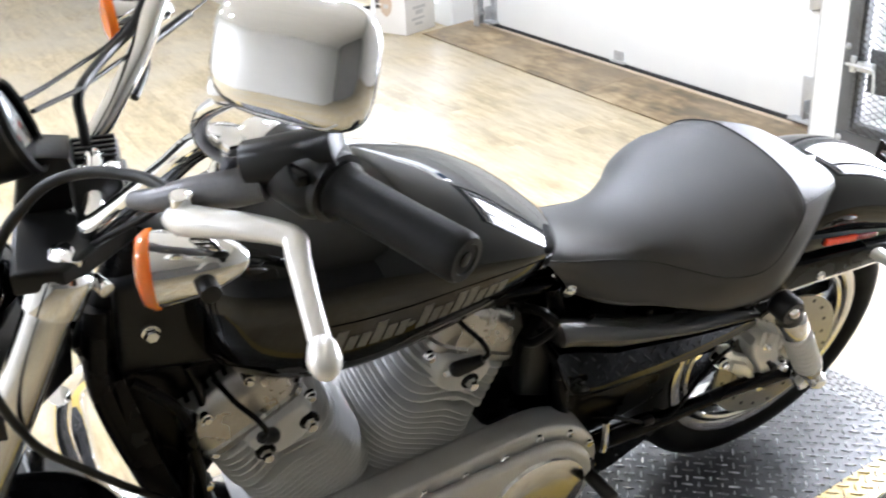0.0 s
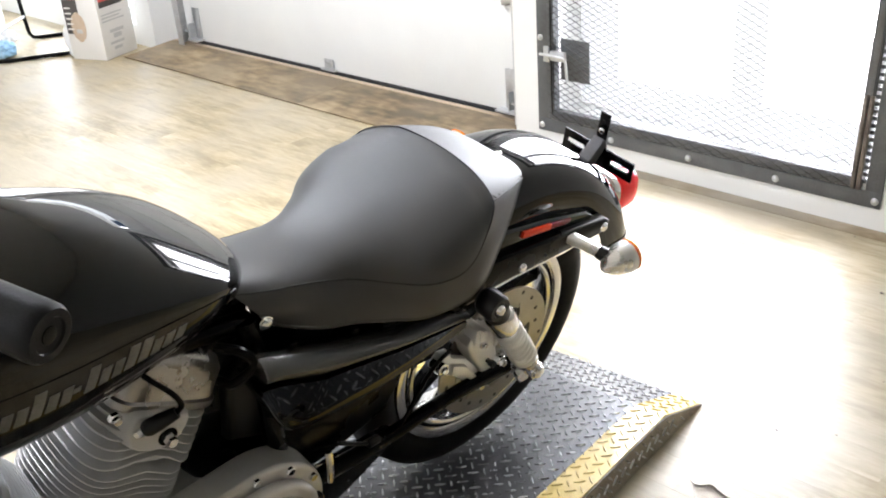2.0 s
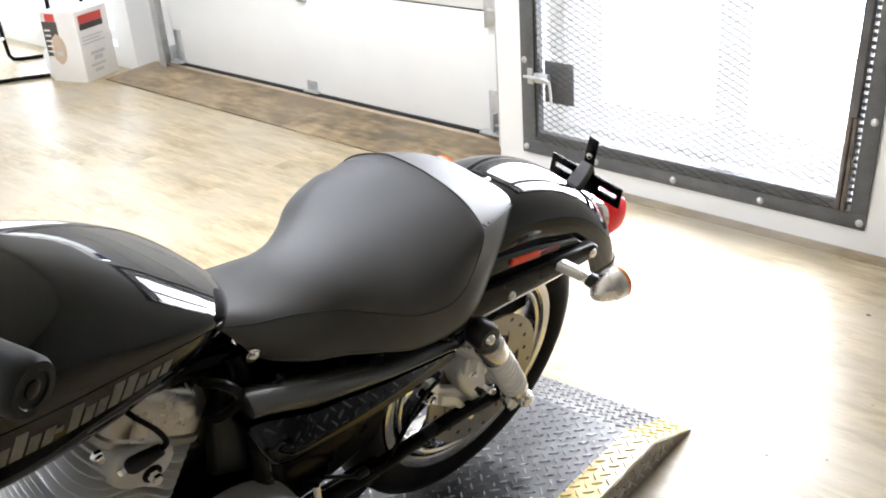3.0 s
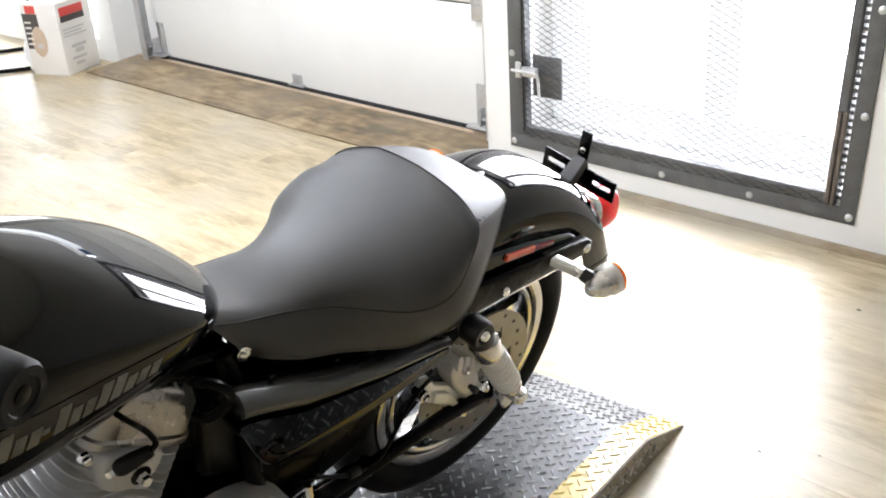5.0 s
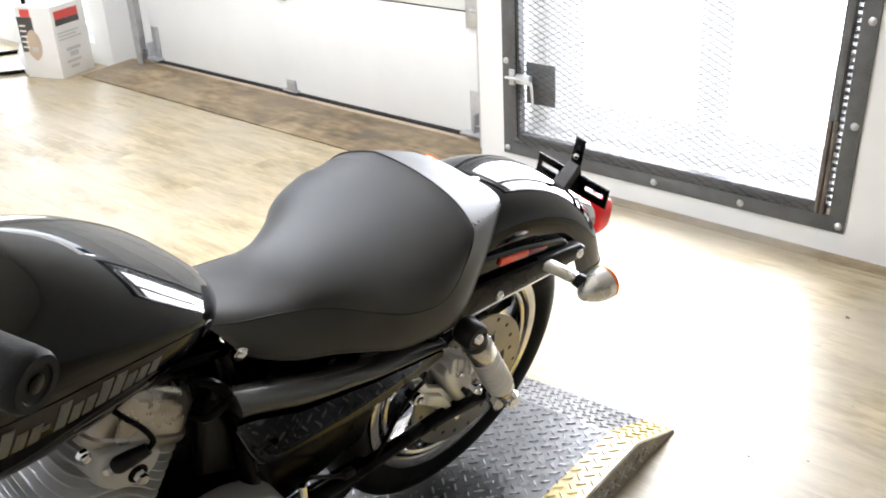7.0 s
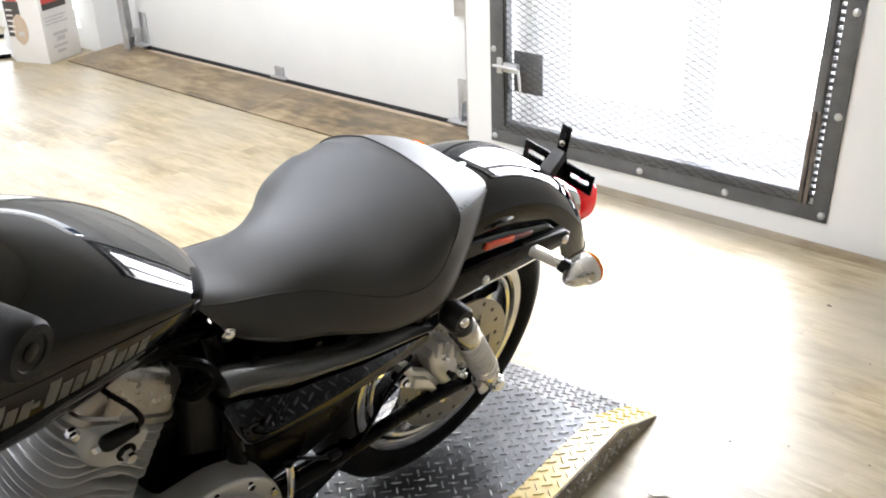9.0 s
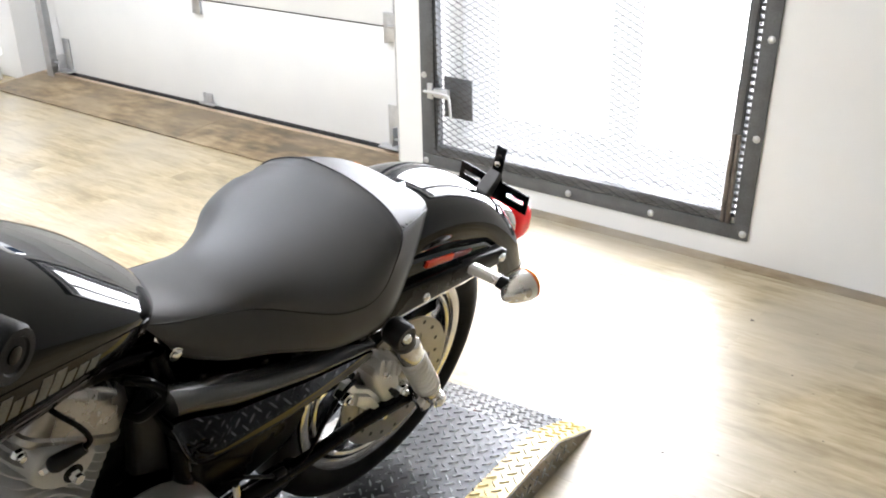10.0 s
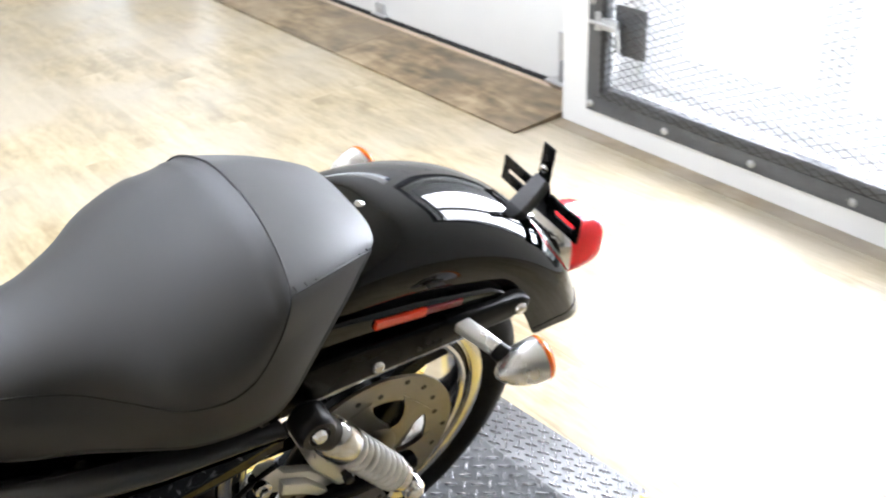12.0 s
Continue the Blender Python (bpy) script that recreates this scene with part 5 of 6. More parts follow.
primary = part("primary_cover", slab(stadium((-0.60, 0.305), 0.130, (-0.92, 0.290), 0.112), 0.095, 0.150, 0.008, 3), M_CASTDARK, bike, "smoked grey primary drive cover", sharp=40)
part("cover_face", slab(stadium((-0.60, 0.305), 0.108, (-0.92, 0.290), 0.092), 0.150, 0.172, 0.010, 4), M_CASTDARK, primary, "polished inner face", sharp=40)
part("clutch_dome", lathe((0.170, -0.60, 0.305), (1, 0, 0), [(0, 0.088), (0.008, 0.086), (0.014, 0.074), (0.016, 0.05), (0.016, 0)], 48), M_POLISHED, primary)
for k in range(12):
    a = 2 * math.pi * k / 12
    if -0.62 < math.cos(a):
        p = V((0.150, -0.60 + 0.119 * math.cos(a), 0.305 + 0.119 * math.sin(a)))
        part("cover_bolt", hexbolt(p, (1, 0, 0), 0.0075, 0.007), M_CHROME, primary)
for k in range(4):
    part("cover_bolt", hexbolt((0.150, -0.66 - k * 0.07, 0.405 - k * 0.004), (1, 0, 0), 0.0075, 0.007), M_CHROME, primary)

# foot peg, shifter linkage, brake hose, wiring
peg = part("foot_peg", add(rod((0.13, -0.50, 0.30), (0.23, -0.49, 0.305), 0.012), span((0.145, -0.512, 0.288), (0.162, -0.48, 0.318), 0.003)), M_PLASTIC, bike, "black rubber foot peg")
part("peg_mount", add(rod((0.11, -0.50, 0.30), (0.15, -0.50, 0.30), 0.018), rod((0.12, -0.52, 0.34), (0.12, -0.47, 0.27), 0.010)), M_POLISHED, peg)
part("linkage", tube([(0.145, -0.462, 0.390), (0.150, -0.461, 0.36), (0.150, -0.459, 0.325)], 0.006, 8), M_CHROME, bike)
part("brake_hose", tube([(0.12, -0.47, 0.38), (0.13, -0.428, 0.372), (0.13, -0.358, 0.328), (0.13, -0.294, 0.325), (0.13, -0.248, 0.40), (0.126, -0.215, 0.425), (0.112, -0.17, 0.42)], 0.0038, 10), M_SATIN, bike, "black rear brake hose")
part("hose_clip", rod((0.130, -0.365, 0.330), (0.130, -0.342, 0.328), 0.008, seg=12), M_PLASTIC, bike)
part("wiring_loom", tube([(0.09, -0.62, 0.655), (0.110, -0.595, 0.650), (0.115, -0.575, 0.62), (0.10, -0.60, 0.585), (0.07, -0.61, 0.575)], 0.0075, 10), M_SATIN, bike, "black wiring loom under the tank")
part("intake_cover", slab([(-0.60, 0.45), (-0.60, 0.56), (-0.555, 0.62), (-0.53, 0.60), (-0.53, 0.42)], -0.05, 0.085, 0.012, 3), M_PLASTIC, bike)
for y, z in ((-1.03, 0.665), (-0.99, 0.672), (-1.09, 0.62), (-1.085, 0.55), (-1.10, 0.49), (-1.10, 0.45)):
    part("fastener", add(rod((0.06, y, z), (0.080, y, z), 0.008), hexbolt((0.080, y, z), (1, 0, 0), 0.0065, 0.005)), M_CHROME, bike)
part("jiffy_stand", tube([(0.10, -0.85, 0.17), (0.20, -0.80, 0.10), (0.255, -0.78, 0.036)], 0.011, 10), M_SATIN, bike, "black side stand")

ex = part("exhaust_header", tube([(-0.05, -1.09, 0.60), (-0.11, -1.17, 0.585), (-0.165, -1.225, 0.51), (-0.195, -1.238, 0.40), (-0.20, -1.230, 0.24), (-0.19, -1.15, 0.16), (-0.185, -0.95, 0.145), (-0.185, -0.5, 0.15)], 0.021, 16), M_CHROME, bike, "chrome front exhaust header")
part("heat_shield", tube([(-0.165, -1.250, 0.50), (-0.185, -1.262, 0.40), (-0.190, -1.254, 0.26)], 0.019, 16), M_CHROME, ex)
part("muffler", rod((-0.19, -0.5, 0.15), (-0.19, 0.12, 0.22), 0.04, seg=28), M_CHROME, bike, "chrome muffler")
part("oil_tank", slab([(-0.66, 0.40), (-0.64, 0.60), (-0.60, 0.66), (-0.48, 0.66), (-0.48, 0.30), (-0.60, 0.30)], -0.12, 0.060, 0.015, 3), M_SATIN, bike, "black oil tank and battery box")
part("transmission_case", slab([(-0.60, 0.18), (-0.60, 0.38), (-0.46, 0.40), (-0.44, 0.22)], -0.10, 0.10, 0.015, 3), M_SATIN, bike)

# -- front end, turned a little to the right about the steering axis
PIVOT, STEER_AXIS, STEER_TURN = V((0, -1.165, 0.93)), V((0, 0.47, 0.883)).normalized(), radians(-10)
TURNED = Matrix.Translation(PIVOT) @ Matrix.Rotation(STEER_TURN, 4, STEER_AXIS) @ Matrix.Translation(-PIVOT)
OVER = TURNED @ Matrix.Diagonal((-1, 1, 1, 1)) @ TURNED.inverted()


def other_side(bm):
    """The same part on the other side of the turned front end."""
    bm.transform(OVER)
    bmesh.ops.reverse_faces(bm, faces=bm.faces[:])
    return bm


front = bike
fd = V((0, -0.43, -0.903)).normalized()
up_clamp = part("upper_clamp", slab([(-0.145, -1.250), (0.145, -1.250), (0.150, -1.200), (0.07, -1.125), (-0.07, -1.125), (-0.150, -1.200)], 0.922, 0.950, 0.006, 3, axes="xy"), M_PLASTIC, front, "black upper fork clamp", sharp=40, m=TURNED)
for x, y in ((0.035, -1.140), (-0.035, -1.140), (0.035, -1.185)):
    part("clamp_bolt", dome((x, y, 0.950), (0, 0, 1), 0.011, 0.007), M_CHROME, up_clamp)
part("lower_clamp", slab([(-0.140, -1.345), (0.140, -1.345), (0.145, -1.295), (0.05, -1.225), (-0.05, -1.225), (-0.145, -1.295)], 0.735, 0.770, 0.006, 3, axes="xy"), M_PLASTIC, front, "black lower fork clamp", sharp=40, m=TURNED)
for s in (1, -1):
    side = (lambda bm: bm) if s > 0 else other_side
    p0 = V((0.112, -1.222, 0.937))
    leg = part("fork_leg", side(rod(p0 + fd * 0.02, p0 + fd * 0.42, 0.0255, seg=32)), M_POLISHED, front, "polished fork tube")
    part("slider", side(lathe(p0 + fd * 0.40, fd, [(0, 0.024), (0.004, 0.031), (0.03, 0.032), (0.05, 0.0295), (0.30, 0.029), (0.33, 0.024), (0.332, 0)], 32)), M_POLISHED, leg, "polished lower slider")
    part("fork_cap", side(lathe(p0 + fd * 0.045, -fd, [(0, 0.0275), (0.004, 0.033), (0.045, 0.034), (0.050, 0.031), (0.054, 0.020), (0.070, 0.018), (0.073, 0.0)], 32)), M_CHROME, leg, "chrome fork cap")
    part("pinch_bolt", side(rod(p0 + V((0.000, 0.030, -0.020)), p0 + V((0.022, 0.038, -0.022)), 0.009)), M_CHROME, leg)

FORK_AXLE = V((0, -1.515, 0.300))
front_wheel = wheel("front_wheel", FORK_AXLE, 0.300, 0.120, 0.232, "cast front wheel with bright rim and black spokes")
front_wheel.matrix_basis = TURNED


def guard_ring(a, width=0.078, r=0.330, deep=0.06):
    ca, sa = math.cos(radians(a)), math.sin(radians(a))
    outer, inner = [], []
    for k in range(-9, 10):
        t = k / 9
        x = width * math.copysign(abs(math.sin(t * math.pi / 2)) ** 0.8, t)
        d = deep * (1 - math.cos(t * math.pi / 2) ** 0.6)
        for lst, off in ((outer, 0.0), (inner, -0.003)):
            lst.append(FORK_AXLE + V((x, (r - d + off) * ca, (r - d + off) * sa)))
    return outer + inner[::-1]


part("front_fender", skin([guard_ring(float(a)) for a in np.linspace(150, 10, 36)]), M_BLACKPAINT, front, "gloss black front fender", sharp=50, m=TURNED)

# headlamp and speedometer
lampc = V((0, -1.36, 0.86))
hl = part("headlamp", lathe(lampc + V((0, 0.10, 0)), (0, -1, 0), [(0, 0), (0.006, 0.03), (0.03, 0.062), (0.07, 0.080), (0.12, 0.084), (0.122, 0.080)], 40), M_BLACKPAINT, front, "black headlamp bucket", sharp=50, m=TURNED)
part("headlamp_ring", lathe(lampc + V((0, -0.020, 0)), (0, -1, 0), [(0, 0.085), (0.004, 0.090), (0.016, 0.089), (0.020, 0.080)], 40), M_CHROME, hl)
part("headlamp_glass", lathe(lampc + V((0, -0.030, 0)), (0, -1, 0), [(0, 0.082), (0.012, 0.06), (0.016, 0.0)], 40), M_POLISHED, hl)
SPEED_D = V((0, 0.95, 0.31)).normalized()
SPEED_AT = V((0.02, -1.222, 1.050)) - SPEED_D * 0.064
sp = part("speedometer", lathe(SPEED_AT, SPEED_D, [(0, 0), (0.002, 0.036), (0.012, 0.047), (0.045, 0.051), (0.060, 0.051), (0.062, 0.048)], 44), M_PLASTIC, front, "black round speedometer cup", sharp=50, m=TURNED)
part("bezel", lathe(SPEED_AT + SPEED_D * 0.056, SPEED_D, [(0, 0.0515), (0.004, 0.0545), (0.010, 0.054), (0.013, 0.050), (0.010, 0.047)], 44), M_PLASTIC, sp, "black bezel")
part("dial", lathe(SPEED_AT + SPEED_D * 0.062, SPEED_D, [(0, 0.049), (0.001, 0.0)], 44), M_BLACKPAINT, sp)
part("speedo_mount", slab([(-1.25, 0.945), (-1.17, 0.945), (-1.18, 1.01), (-1.23, 1.02)], -0.03, 0.03, 0.006), M_PLASTIC, sp)

# handlebar with risers
riser = part("riser", slab([(-0.054, 0.945), (0.054, 0.945), (0.052, 0.980), (0.046, 0.992), (-0.046, 0.992), (-0.052, 0.980)], -1.185, -1.130, 0.006, 3, axes="xz"), M_PLASTIC, front, "black ribbed handlebar riser", sharp=40, m=TURNED)
for k in range(5):
    part("rib", span((-0.047 + k * 0.012, -1.182, 0.9925), (-0.041 + k * 0.012, -1.133, 0.9955), 0.001), M_PLASTIC, riser)
for x, y in ((0.026, -1.172), (0.026, -1.140)):
    part("riser_bolt", dome((x, y, 0.992), (0, 0, 1), 0.009, 0.005), M_CHROME, riser)
BAR = [V(p) for p in ((0.052, -1.172, 0.968), (0.085, -1.184, 0.964), (0.105, -1.160, 0.990), (0.130, -1.134, 1.026), (0.160, -1.109, 1.065), (0.190, -1.092, 1.101), (0.225, -1.076, 1.130), (0.285, -1.068, 1.156), (0.345, -1.048, 1.166), (0.44, -1.008, 1.167))]
bar_line = [OVER @ p for p in BAR[::-1]] + [TURNED @ V((0, -1.158, 0.985))] + BAR
bar = part("handlebar", tube(bar_line, 0.0138, 18), M_CHROME, front, "chrome pullback handlebar", sharp=60)
G0, G1 = V((0.395, -1.031, 1.172)), V((0.511, -0.981, 1.171))
gd = (G1 - G0).normalized()
for s in (1, -1):
    side = (lambda bm: bm) if s > 0 else other_side
    n = (G1 - G0).length
    grip = part("grip", side(lathe(G0, gd, [(0, 0), (0, 0.0225), (0.006, 0.0235), (0.010, 0.021), (0.02, 0.0198), (n * 0.5, 0.0192), (n - 0.012, 0.0198), (n - 0.004, 0.0196), (n, 0.0175), (n, 0.0125), (n - 0.0015, 0.0115), (n - 0.0015, 0)], 36)), M_GRIP, bar, "black rubber handlebar grip", sharp=40)
    part("end_slot", side(rod(G1 - gd * 0.0025, G1 - gd * 0.0006, 0.0060, seg=20)), M_SATIN, grip)
    sw = part("switch_housing", side(add(lathe(G0 - gd * 0.066, gd, [(0, 0), (0, 0.024), (0.004, 0.030), (0.012, 0.032), (0.052, 0.033), (0.062, 0.027), (0.062, 0)], 32), rod((0.345, -1.085, 1.176), (0.385, -1.025, 1.202), 0.019))), M_PLASTIC, bar, "black switch housing", sharp=40)
    part("switch_button", side(box((0.022, 0.012, 0.010), (0.392, -1.060, 1.190), 0.003)), M_SATIN, sw)
    part("switch_collar", side(lathe(G0 - gd * 0.006, gd, [(0, 0.024), (0.001, 0.0285), (0.008, 0.0285), (0.009, 0.024)], 32)), M_PLASTIC, sw)
    perch = part("lever_perch", side(tube([(0.288, -1.166, 1.128), (0.306, -1.150, 1.136), (0.326, -1.124, 1.148), (0.346, -1.096, 1.158), (0.356, -1.076, 1.164)], [0.0085, 0.0125, 0.0165, 0.0185, 0.017], 14, 5, 0.8)), M_PERCH, bar, "dark grey lever perch", sharp=50)
    part("perch_clamp", side(lathe(G0 - gd * 0.096, gd, [(0, 0.014), (0, 0.021), (0.004, 0.023), (0.028, 0.023), (0.032, 0.021), (0.032, 0.014)], 28)), M_CHROME, perch)
    lever_line = [(0.338, -1.142, 1.138), (0.360, -1.136, 1.147), (0.395, -1.108, 1.158), (0.420, -1.087, 1.163), (0.432, -1.080, 1.163), (0.448, -1.083, 1.159), (0.487, -1.090, 1.151), (0.525, -1.096, 1.143)]
    lev = part("clutch_lever" if s > 0 else "brake_lever", side(tube(lever_line, [0.013, 0.016, 0.0135, 0.0115, 0.0105, 0.0095, 0.0085, 0.0085], 16, 6, 0.75)), M_SILVER, bar, "satin silver hand lever", sharp=60)
    part("lever_ball", side(lathe(V((0.519, -1.094, 1.144)), (0.93, -0.24, -0.22), [(0, 0.0075), (0.004, 0.0100), (0.009, 0.0112), (0.015, 0.0120), (0.021, 0.0113), (0.026, 0.0088), (0.029, 0.0055), (0.030, 0)], 24)), M_SILVER, lev)
    part("pivot_screw", side(rod((0.344, -1.140, 1.128), (0.344, -1.138, 1.162), 0.009, seg=16)), M_CHROME, perch)
    # mirror with its chrome back to the front
    mc = V((0.424, -1.070, 1.302))
    mn = V((0.62, -0.68, 0.42)).normalized()
    ms = V((0.75, 0.66, 0.03)).normalized()
    ms = (ms - mn * ms.dot(mn)).normalized()
    mu = mn.cross(ms).normalized()
    mu = -mu if mu.z < 0 else mu
    rings = []
    for t, k in ((-0.006, 0.985), (-0.002, 1.0), (0.004, 1.0), (0.012, 0.965), (0.019, 0.86), (0.024, 0.66), (0.026, 0.35)):
        rings.append([mc + mn * t + ms * (0.057 * k * math.copysign(abs(math.cos(a)) ** 0.55, math.cos(a))) + mu * (0.042 * k * math.copysign(abs(math.sin(a)) ** 0.55, math.sin(a)) * (1 + 0.08 * math.cos(a))) for a in np.linspace(0, 2 * math.pi, 56, endpoint=False)])
    mir = part("mirror", side(skin(rings)), M_CHROME, bar, "chrome backed rear-view mirror", sharp=60)
    part("mirror_stem", side(tube([(0.318, -1.090, 1.165), (0.322, -1.112, 1.194), (0.345, -1.114, 1.228), (0.380, -1.100, 1.258)], [0.009, 0.0075, 0.0065, 0.007], 12)), M_CHROME, mir)
    part("mirror_ball", side(dome((0.384, -1.106, 1.268), (0.6, -0.7, 0.3), 0.013, 0.014)), M_CHROME, mir)
    part("stem_nut", side(add(rod((0.312, -1.092, 1.150), (0.322, -1.090, 1.180), 0.011), hexbolt((0.322, -1.090, 1.180), (0.3, 0, 1), 0.011, 0.010))), M_CHROME, mir)
    # front signals under the bar
    sc, sd = V((0.297, -1.160, 1.060)), V((-0.26, -0.95, -0.05)).normalized()
    fs = part("turn_signal", side(lathe(sc - sd * 0.082, sd, [(0, 0), (0.002, 0.007), (0.010, 0.0145), (0.026, 0.0225), (0.046, 0.0285), (0.072, 0.0330), (0.081, 0.0335)], 32)), M_CHROME, bar, "chrome bullet front turn signal")
    part("lens", side(lathe(sc - sd * 0.002, sd, [(0, 0.0355), (0.004, 0.0355), (0.012, 0.030), (0.016, 0.016), (0.017, 0)], 32)), M_ORANGE, fs, "amber lens")
    part("signal_stalk", side(tube([(0.285, -1.085, 1.145), (0.300, -1.105, 1.125), (0.302, -1.115, 1.100)], 0.010, 12)), M_CHROME, fs)
    part("signal_screw", side(rod((0.326, -1.125, 1.060), (0.349, -1.125, 1.060), 0.0095, seg=14)), M_PLASTIC, fs)
# cables
part("clutch_cable", tube([(0.318, -1.140, 1.145), (0.30, -1.146, 1.146), (0.27, -1.162, 1.140), (0.24, -1.189, 1.131), (0.22, -1.220, 1.116), (0.21, -1.246, 1.090), (0.20, -1.272, 1.050), (0.20, -1.30, 0.98), (0.17, -1.315, 0.87), (0.15, -1.293, 0.746), (0.14, -1.25, 0.67), (0.11, -1.188, 0.558), (0.09, -1.12, 0.46), (0.08, -1.05, 0.38)], 0.0052, 12), M_PLASTIC, bar, "black clutch cable")
part("wiring_cable", tube([(0.34, -1.06, 1.150), (0.26, -1.085, 1.12), (0.16, -1.13, 1.02), (0.10, -1.19, 0.95), (0.06, -1.20, 0.90)], 0.004, 10), M_PLASTIC, bar)
for pts_r, rr in (
        ([(0.04, -1.218, 1.10), (0.0, -1.194, 1.087), (-0.08, -1.152, 1.062), (-0.16, -1.097, 1.045), (-0.19, -1.06, 1.06)], 0.0028),
        ([(0.04, -1.21, 1.085), (0.0, -1.186, 1.070), (-0.06, -1.149, 1.048), (-0.12, -1.104, 1.036), (-0.15, -1.07, 1.035)], 0.0028),
        ([(-0.03, -1.16, 0.97), (-0.04, -1.158, 1.011), (-0.05, -1.157, 1.038), (-0.07, -1.144, 1.049), (-0.13, -1.106, 1.048), (-0.17, -1.070, 1.053), (-0.21, -1.04, 1.07)], 0.0062),
        ([(-0.12, -1.085, 0.99), (-0.16, -1.06, 1.005), (-0.20, -1.046, 1.013), (-0.24, -1.008, 1.013), (-0.28, -0.970, 1.011)], 0.0060),
        ([(-0.28, -0.970, 1.011), (-0.32, -0.93, 1.012), (-0.36, -0.89, 1.02)], 0.0018)):
    part("control_cable", tube(pts_r, rr, 10), M_PLASTIC, bar)
part("master_cylinder", other_side(box((0.06, 0.045, 0.034), (0.335, -1.105, 1.185), 0.006)), M_PLASTIC, bar, "black brake fluid reservoir")


# ---- things by the wall ----
def carton():
    m = pose(-2.915, -0.310, 0, 0, 0, 21) @ Matrix.Scale(1.14, 4)
    c = thing("carton", "white cardboard carton with red and charcoal print, closed", "box", m)
    w, d, h = 0.215, 0.235, 0.345            # w towards -x, d towards +y
    part("body", span((-w, 0, 0.001), (0, d, h), 0.003), M_CARD, c)
    # front face, towards -y
    part("print_panel", span((-w + 0.004, -0.0012, 0.13), (-w + 0.095, 0.0, 0.30), 0.0), M_CARDGREY, c)
    part("print_panel", span((-w + 0.03, -0.0012, 0.301), (-w + 0.09, 0.0, 0.338), 0.0), M_CARDRED, c)
    bag = slab([(-0.135 + 0.045 * math.cos(a) * (1 if abs(math.sin(a)) < 0.8 else 0.8), 0.165 + 0.075 * math.sin(a)) for a in np.linspace(0, 2 * math.pi, 24, endpoint=False)], -0.0020, -0.0013, 0, axes="xz")
    part("print_picture", bag, M_CARDTAN, c)
    part("print_label", span((-0.150, -0.0032, 0.135), (-0.115, -0.0024, 0.155), 0.0), M_CARDPALE, c)
    for k in range(5):
        part("print_bar", span((-w + 0.012, -0.0030, 0.15 + k * 0.026), (-w + 0.05, -0.0022, 0.158 + k * 0.026), 0.0), M_CARD, c)
    # side face, towards +x
    part("print_panel", span((0.0, 0.02, 0.285), (0.0012, d - 0.05, 0.325), 0.0), M_CARDRED, c)
    part("print_panel", span((0.0, 0.02, 0.255), (0.0012, d - 0.05, 0.2845), 0.0), M_CARDGREY, c)
    for k, (a, b) in enumerate(((0.02, 0.17), (0.02, 0.15), (0.02, 0.18))):
        part("print_bar", span((0.0, a, 0.215 - k * 0.016), (0.0012, b, 0.222 - k * 0.016), 0.0), M_CARDPALE, c)
    for k, (a, b, h0) in enumerate(((0.06, 0.16, 0.016), (0.08, 0.14, 0.022), (0.05, 0.15, 0.012), (0.07, 0.13, 0.014))):
        part("print_bar", span((0.0, a, 0.125 - k * 0.028), (0.0012, b, 0.125 - k * 0.028 + h0), 0.0), M_CARDPALE, c)
    part("top_flap", span((-w + 0.001, 0.001, h), (-0.001, d * 0.5 - 0.001, h + 0.003), 0.0008), M_CARD, c)
    part("top_flap", span((-w + 0.001, d * 0.5 + 0.001, h), (-0.001, d - 0.001, h + 0.003), 0.0008), M_CARD, c)
    return c


carton()


def tube_stand():
    st = thing("tube_stand", "black steel tube stand with two sled legs", "stand", pose(-3.46, -0.72, 0, 0, 0, -28.7))
    r = 0.012
    for x, dy in ((0.0, 0.0), (-0.55, 0.16)):
        line = [(x, dy + q, z) for q, z in ((0.46, 0.9), (0.48, 0.5), (0.48, 0.10), (0.465, 0.03), (0.42, 0.013), (0.25, 0.013), (0.05, 0.013), (0.005, 0.03), (-0.01, 0.10), (-0.03, 0.5), (-0.05, 0.9))]
        part("leg", tube([(a, b, c) for a, b, c in line], r, 12), M_SATIN, st)
    part("crossbar", tube([(0.0, 0.48, 0.16), (-0.28, 0.56, 0.16), (-0.55, 0.64, 0.16)], r * 0.8, 10), M_SATIN, st)
    part("crossbar", tube([(0.0, -0.012, 0.15), (-0.28, 0.07, 0.15), (-0.55, 0.148, 0.15)], r * 0.8, 10), M_GALV, st)
    part("top_board", span((-0.65, -0.10, 0.90), (0.08, 0.70, 0.925), 0.006), M_DOORSTEEL, st)
    return st


tube_stand()


def draped_film(name, label, at, size, seed):
    """A crumpled heap with folds."""
    bm = bmesh.new()
    bmesh.ops.create_icosphere(bm, subdivisions=5, radius=1.0)
    for v in bm.verts:
        n = noise.fractal(v.co * 1.6 + V((seed, 0, 0)), 1.0, 2.0, 5)
        c = noise.cell(v.co * 3 + V((seed, 2, 0)))
        v.co *= 1 + 0.30 * n + 0.03 * c
        v.co.z = max(v.co.z, -0.72)
    bm.transform(Matrix.Translation((0, 0, 0.72 * size[2])) @ Matrix.Diagonal((*size, 1)))
    ob = part(name, bm, M_BAG if "white" in label else M_BLUE, None, sharp=80, m=pose(*at))
    return tagged(ob, label, name.split("_")[-1])


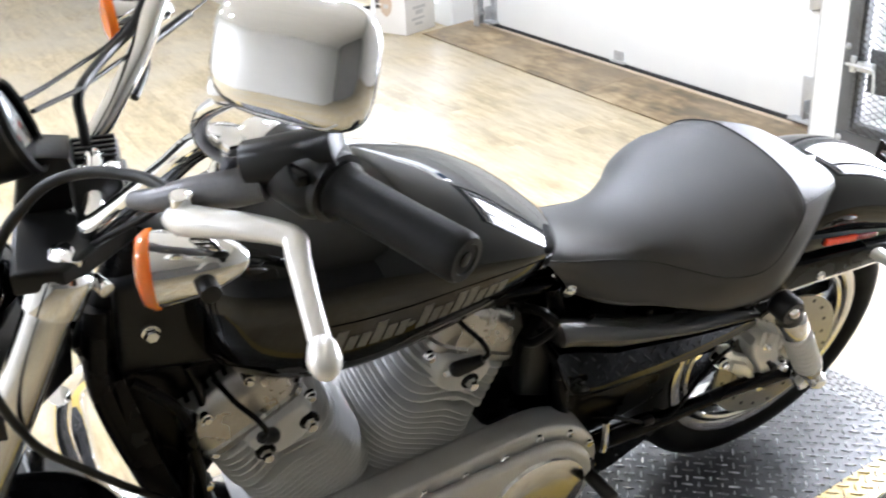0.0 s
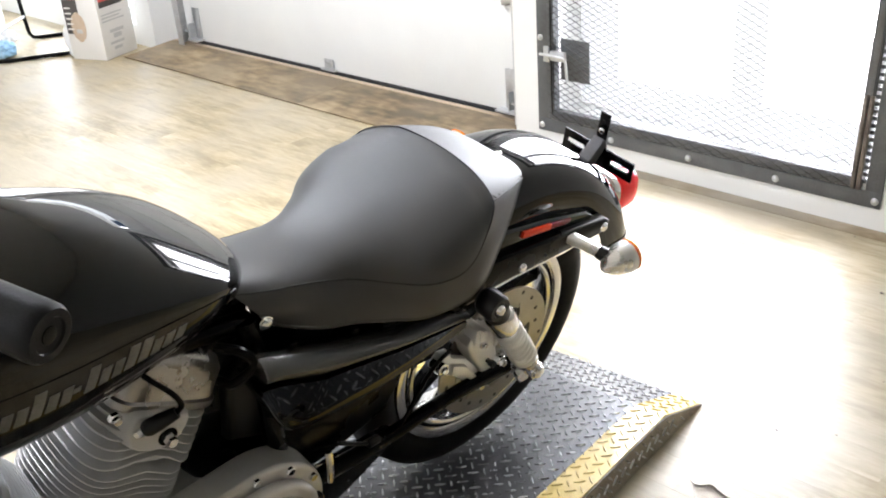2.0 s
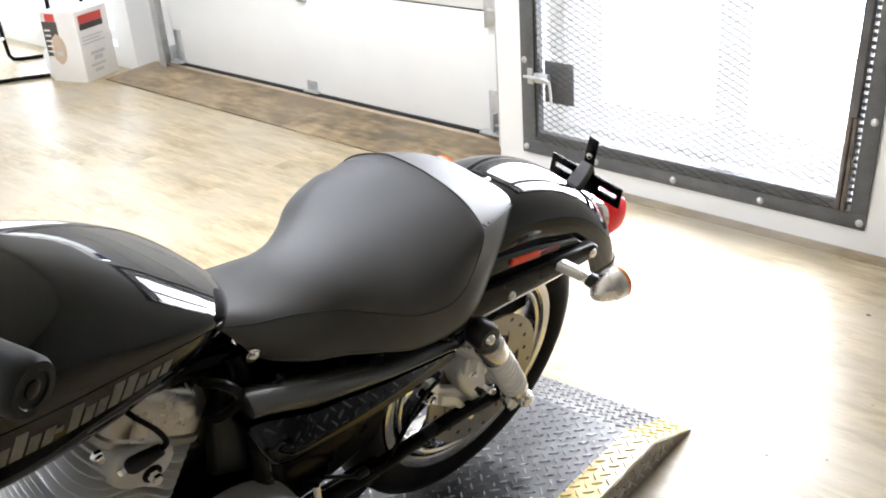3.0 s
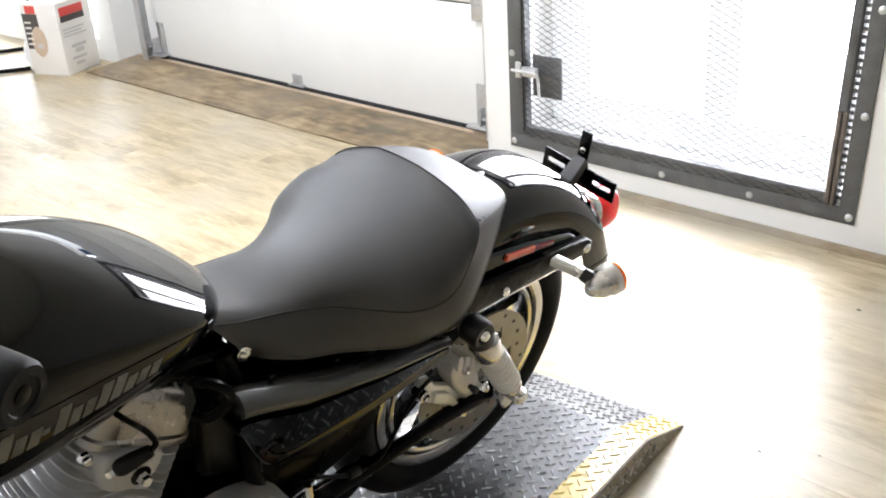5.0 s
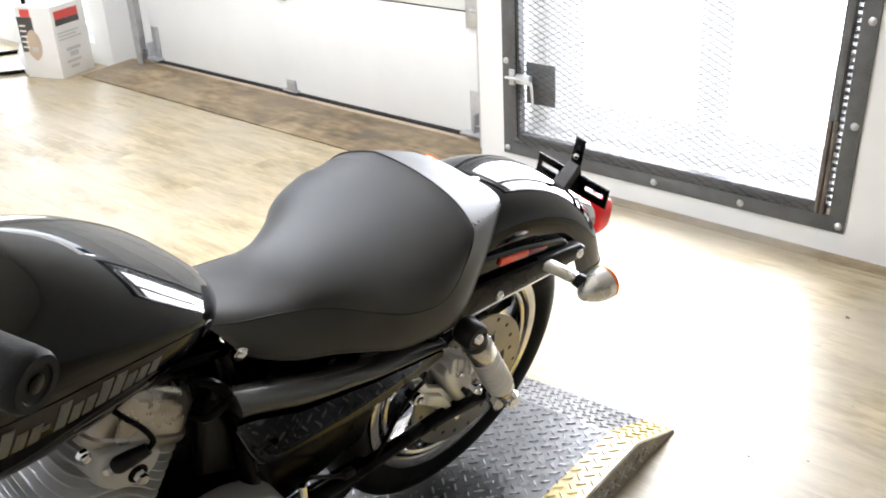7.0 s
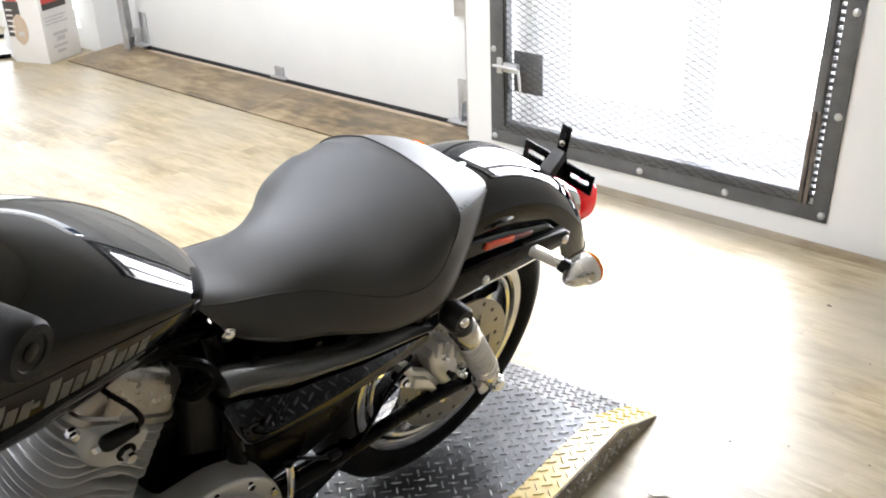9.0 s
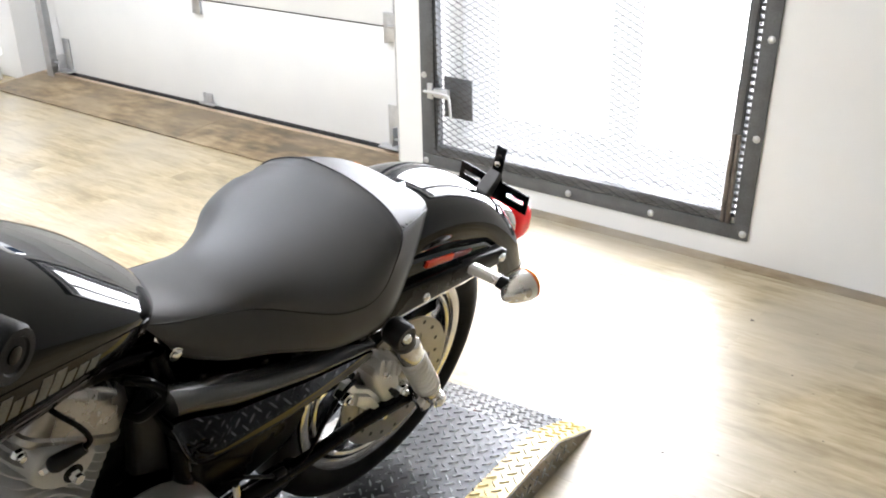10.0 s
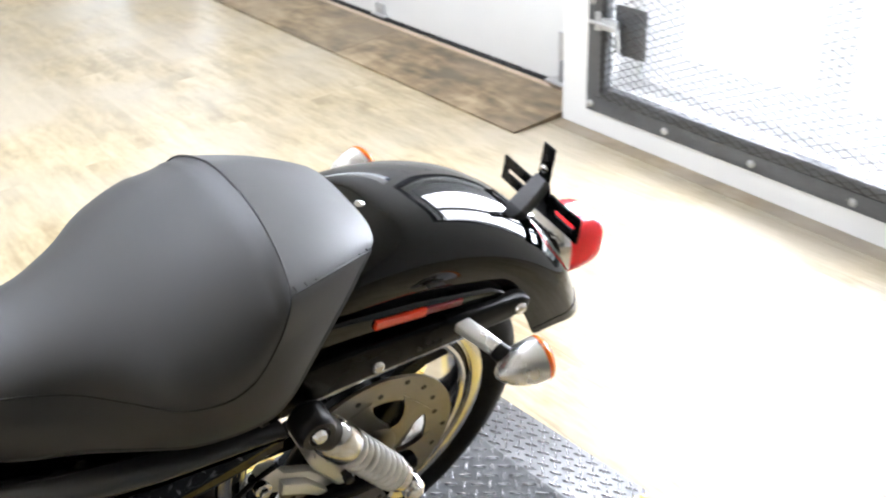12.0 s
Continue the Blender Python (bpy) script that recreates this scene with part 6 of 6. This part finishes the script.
draped_film("plastic_bag", "crumpled white plastic bag beside the carton", (-3.20, -0.26, 0.001), (0.10, 0.12, 0.22), 3)
draped_film("plastic_bag", "crumpled white plastic bag on the floor", (-3.80, -0.60, 0.001), (0.16, 0.14, 0.09), 8)
draped_film("cloth", "crumpled pale blue cloth under the stand", (-3.60, -0.60, 0.001), (0.08, 0.07, 0.05), 5)


def white_cabinet():
    c = thing("display_cabinet", "white cabinet with a dark lower window by the wall", "cabinet", pose(-5.20, -0.30, 0, 0, 0, 0))
    part("body", span((0, -0.6, 0.05), (0.95, 0, 1.3), 0.008), M_DOORSTEEL, c)
    part("plinth", span((0.02, -0.58, 0.001), (0.93, -0.02, 0.05), 0.002), M_CARD, c)
    part("window", span((0.12, -0.606, 0.20), (0.62, -0.6, 0.9), 0.004), M_PLASTIC, c, "dark glazed panel")
    part("window", span((0.95, -0.5, 0.25), (0.956, -0.12, 0.9), 0.003), M_PLASTIC, c, "dark glazed panel")
    return c


white_cabinet()
structure("column", span((-5.55, -1.0, 0), (-5.33, -0.78, H), 0.01), M_WALL, "white square column", "column")


# ---- torn vinyl and grit on the floor ----
def torn_patch():
    """A worn-through spot whose upper edge curls up."""
    edge = [(1.502, -1.368), (1.520, -1.377), (1.532, -1.372), (1.545, -1.359), (1.560, -1.362), (1.575, -1.368), (1.595, -1.374), (1.618, -1.376), (1.645, -1.374)]
    low = [(1.662, -1.415), (1.640, -1.468), (1.585, -1.480), (1.556, -1.436), (1.536, -1.404)]
    patch = part("torn_vinyl", slab(edge + low, 0.0003, 0.0009, 0, axes="xy"), M_SUBFLOOR, None, sharp=20)
    tagged(patch, "pale worn-through spot in the vinyl floor with curled edge", "floor damage")
    rows = []
    for k, (x, y) in enumerate(edge):
        up = 0.0065 * math.sin(math.pi * (k + 0.6) / (len(edge) + 0.2))
        rows.append([V((x, y + 0.014, 0.0005)), V((x, y + 0.004, up * 0.8)), V((x, y - 0.003, up)), V((x, y - 0.003, up - 0.0012)), V((x, y + 0.004, up * 0.8 - 0.0012)), V((x, y + 0.012, 0.0001))])
    part("curled_edge", skin(rows), M_FLOOR, patch, "curled vinyl edge", sharp=50)


torn_patch()
grit, chance = bmesh.new(), random.Random(11)
for x, y, r in ((1.559, -1.104, 0.007), (1.575, -1.120, 0.005), (1.662, -0.779, 0.004), (1.667, -1.040, 0.005), (1.758, -0.655, 0.004), (1.664, -0.341, 0.004), (1.486, -0.368, 0.011), (1.683, -0.598, 0.006), (1.831, -0.997, 0.005), (1.844, -0.845, 0.005), (1.28, -0.075, 0.005), (1.05, -0.060, 0.004), (0.62, -0.072, 0.004)):
    n, turn = 7, chance.random() * 6.3
    ring = lambda k, z: [V((x + r * k * math.cos(turn + 2 * math.pi * i / n) * (0.7 + 0.6 * wob[i]), y + 0.6 * r * k * math.sin(turn + 2 * math.pi * i / n) * (0.7 + 0.6 * wob[i]), z)) for i in range(n)]
    wob = [chance.random() for i in range(n)]
    r *= 0.62
    add(grit, skin([ring(1.0, 0.0002), ring(0.85, r * 0.3), ring(0.4, r * 0.45)]))
tagged(part("floor_grit", grit, M_RUST, None, sharp=40), "small brown and grey crumbs lying on the floor", "grit", "", "stuff")

# ---- floor planks ----
floor = structure("floor", span((X0, Y0, -0.15), (X1, WALL_D - 0.002, -0.004)), M_FLOOR, "light wood-look vinyl plank floor with scuffs and glare", "floor")
plank_w, plank_l = 0.095, 1.20
plank_mesh = {}


def plank(x0, x1, y0):
    n = round(x1 - x0, 3)
    if n not in plank_mesh:
        bm = span((0, 0, -0.0045), (n, plank_w - 0.0002, 0.0), 0.0002)
        me = bpy.data.meshes.new("plank")
        bm.to_mesh(me)
        bm.free()
        me.materials.append(M_FLOOR)
        plank_mesh[n] = me
    ob = new("plank", plank_mesh[n])
    ob.location = (x0, y0, 0)
    ob.parent = floor


rnd = random.Random(5)
for j in range(36):
    y = 0.10 - (j + 1) * plank_w
    x = -5.4 - rnd.choice((0.0, 0.31, 0.53, 0.87))
    while x < 2.6:
        x1 = x + plank_l
        plank(x, x1 - 0.0002, y)
        x = x1
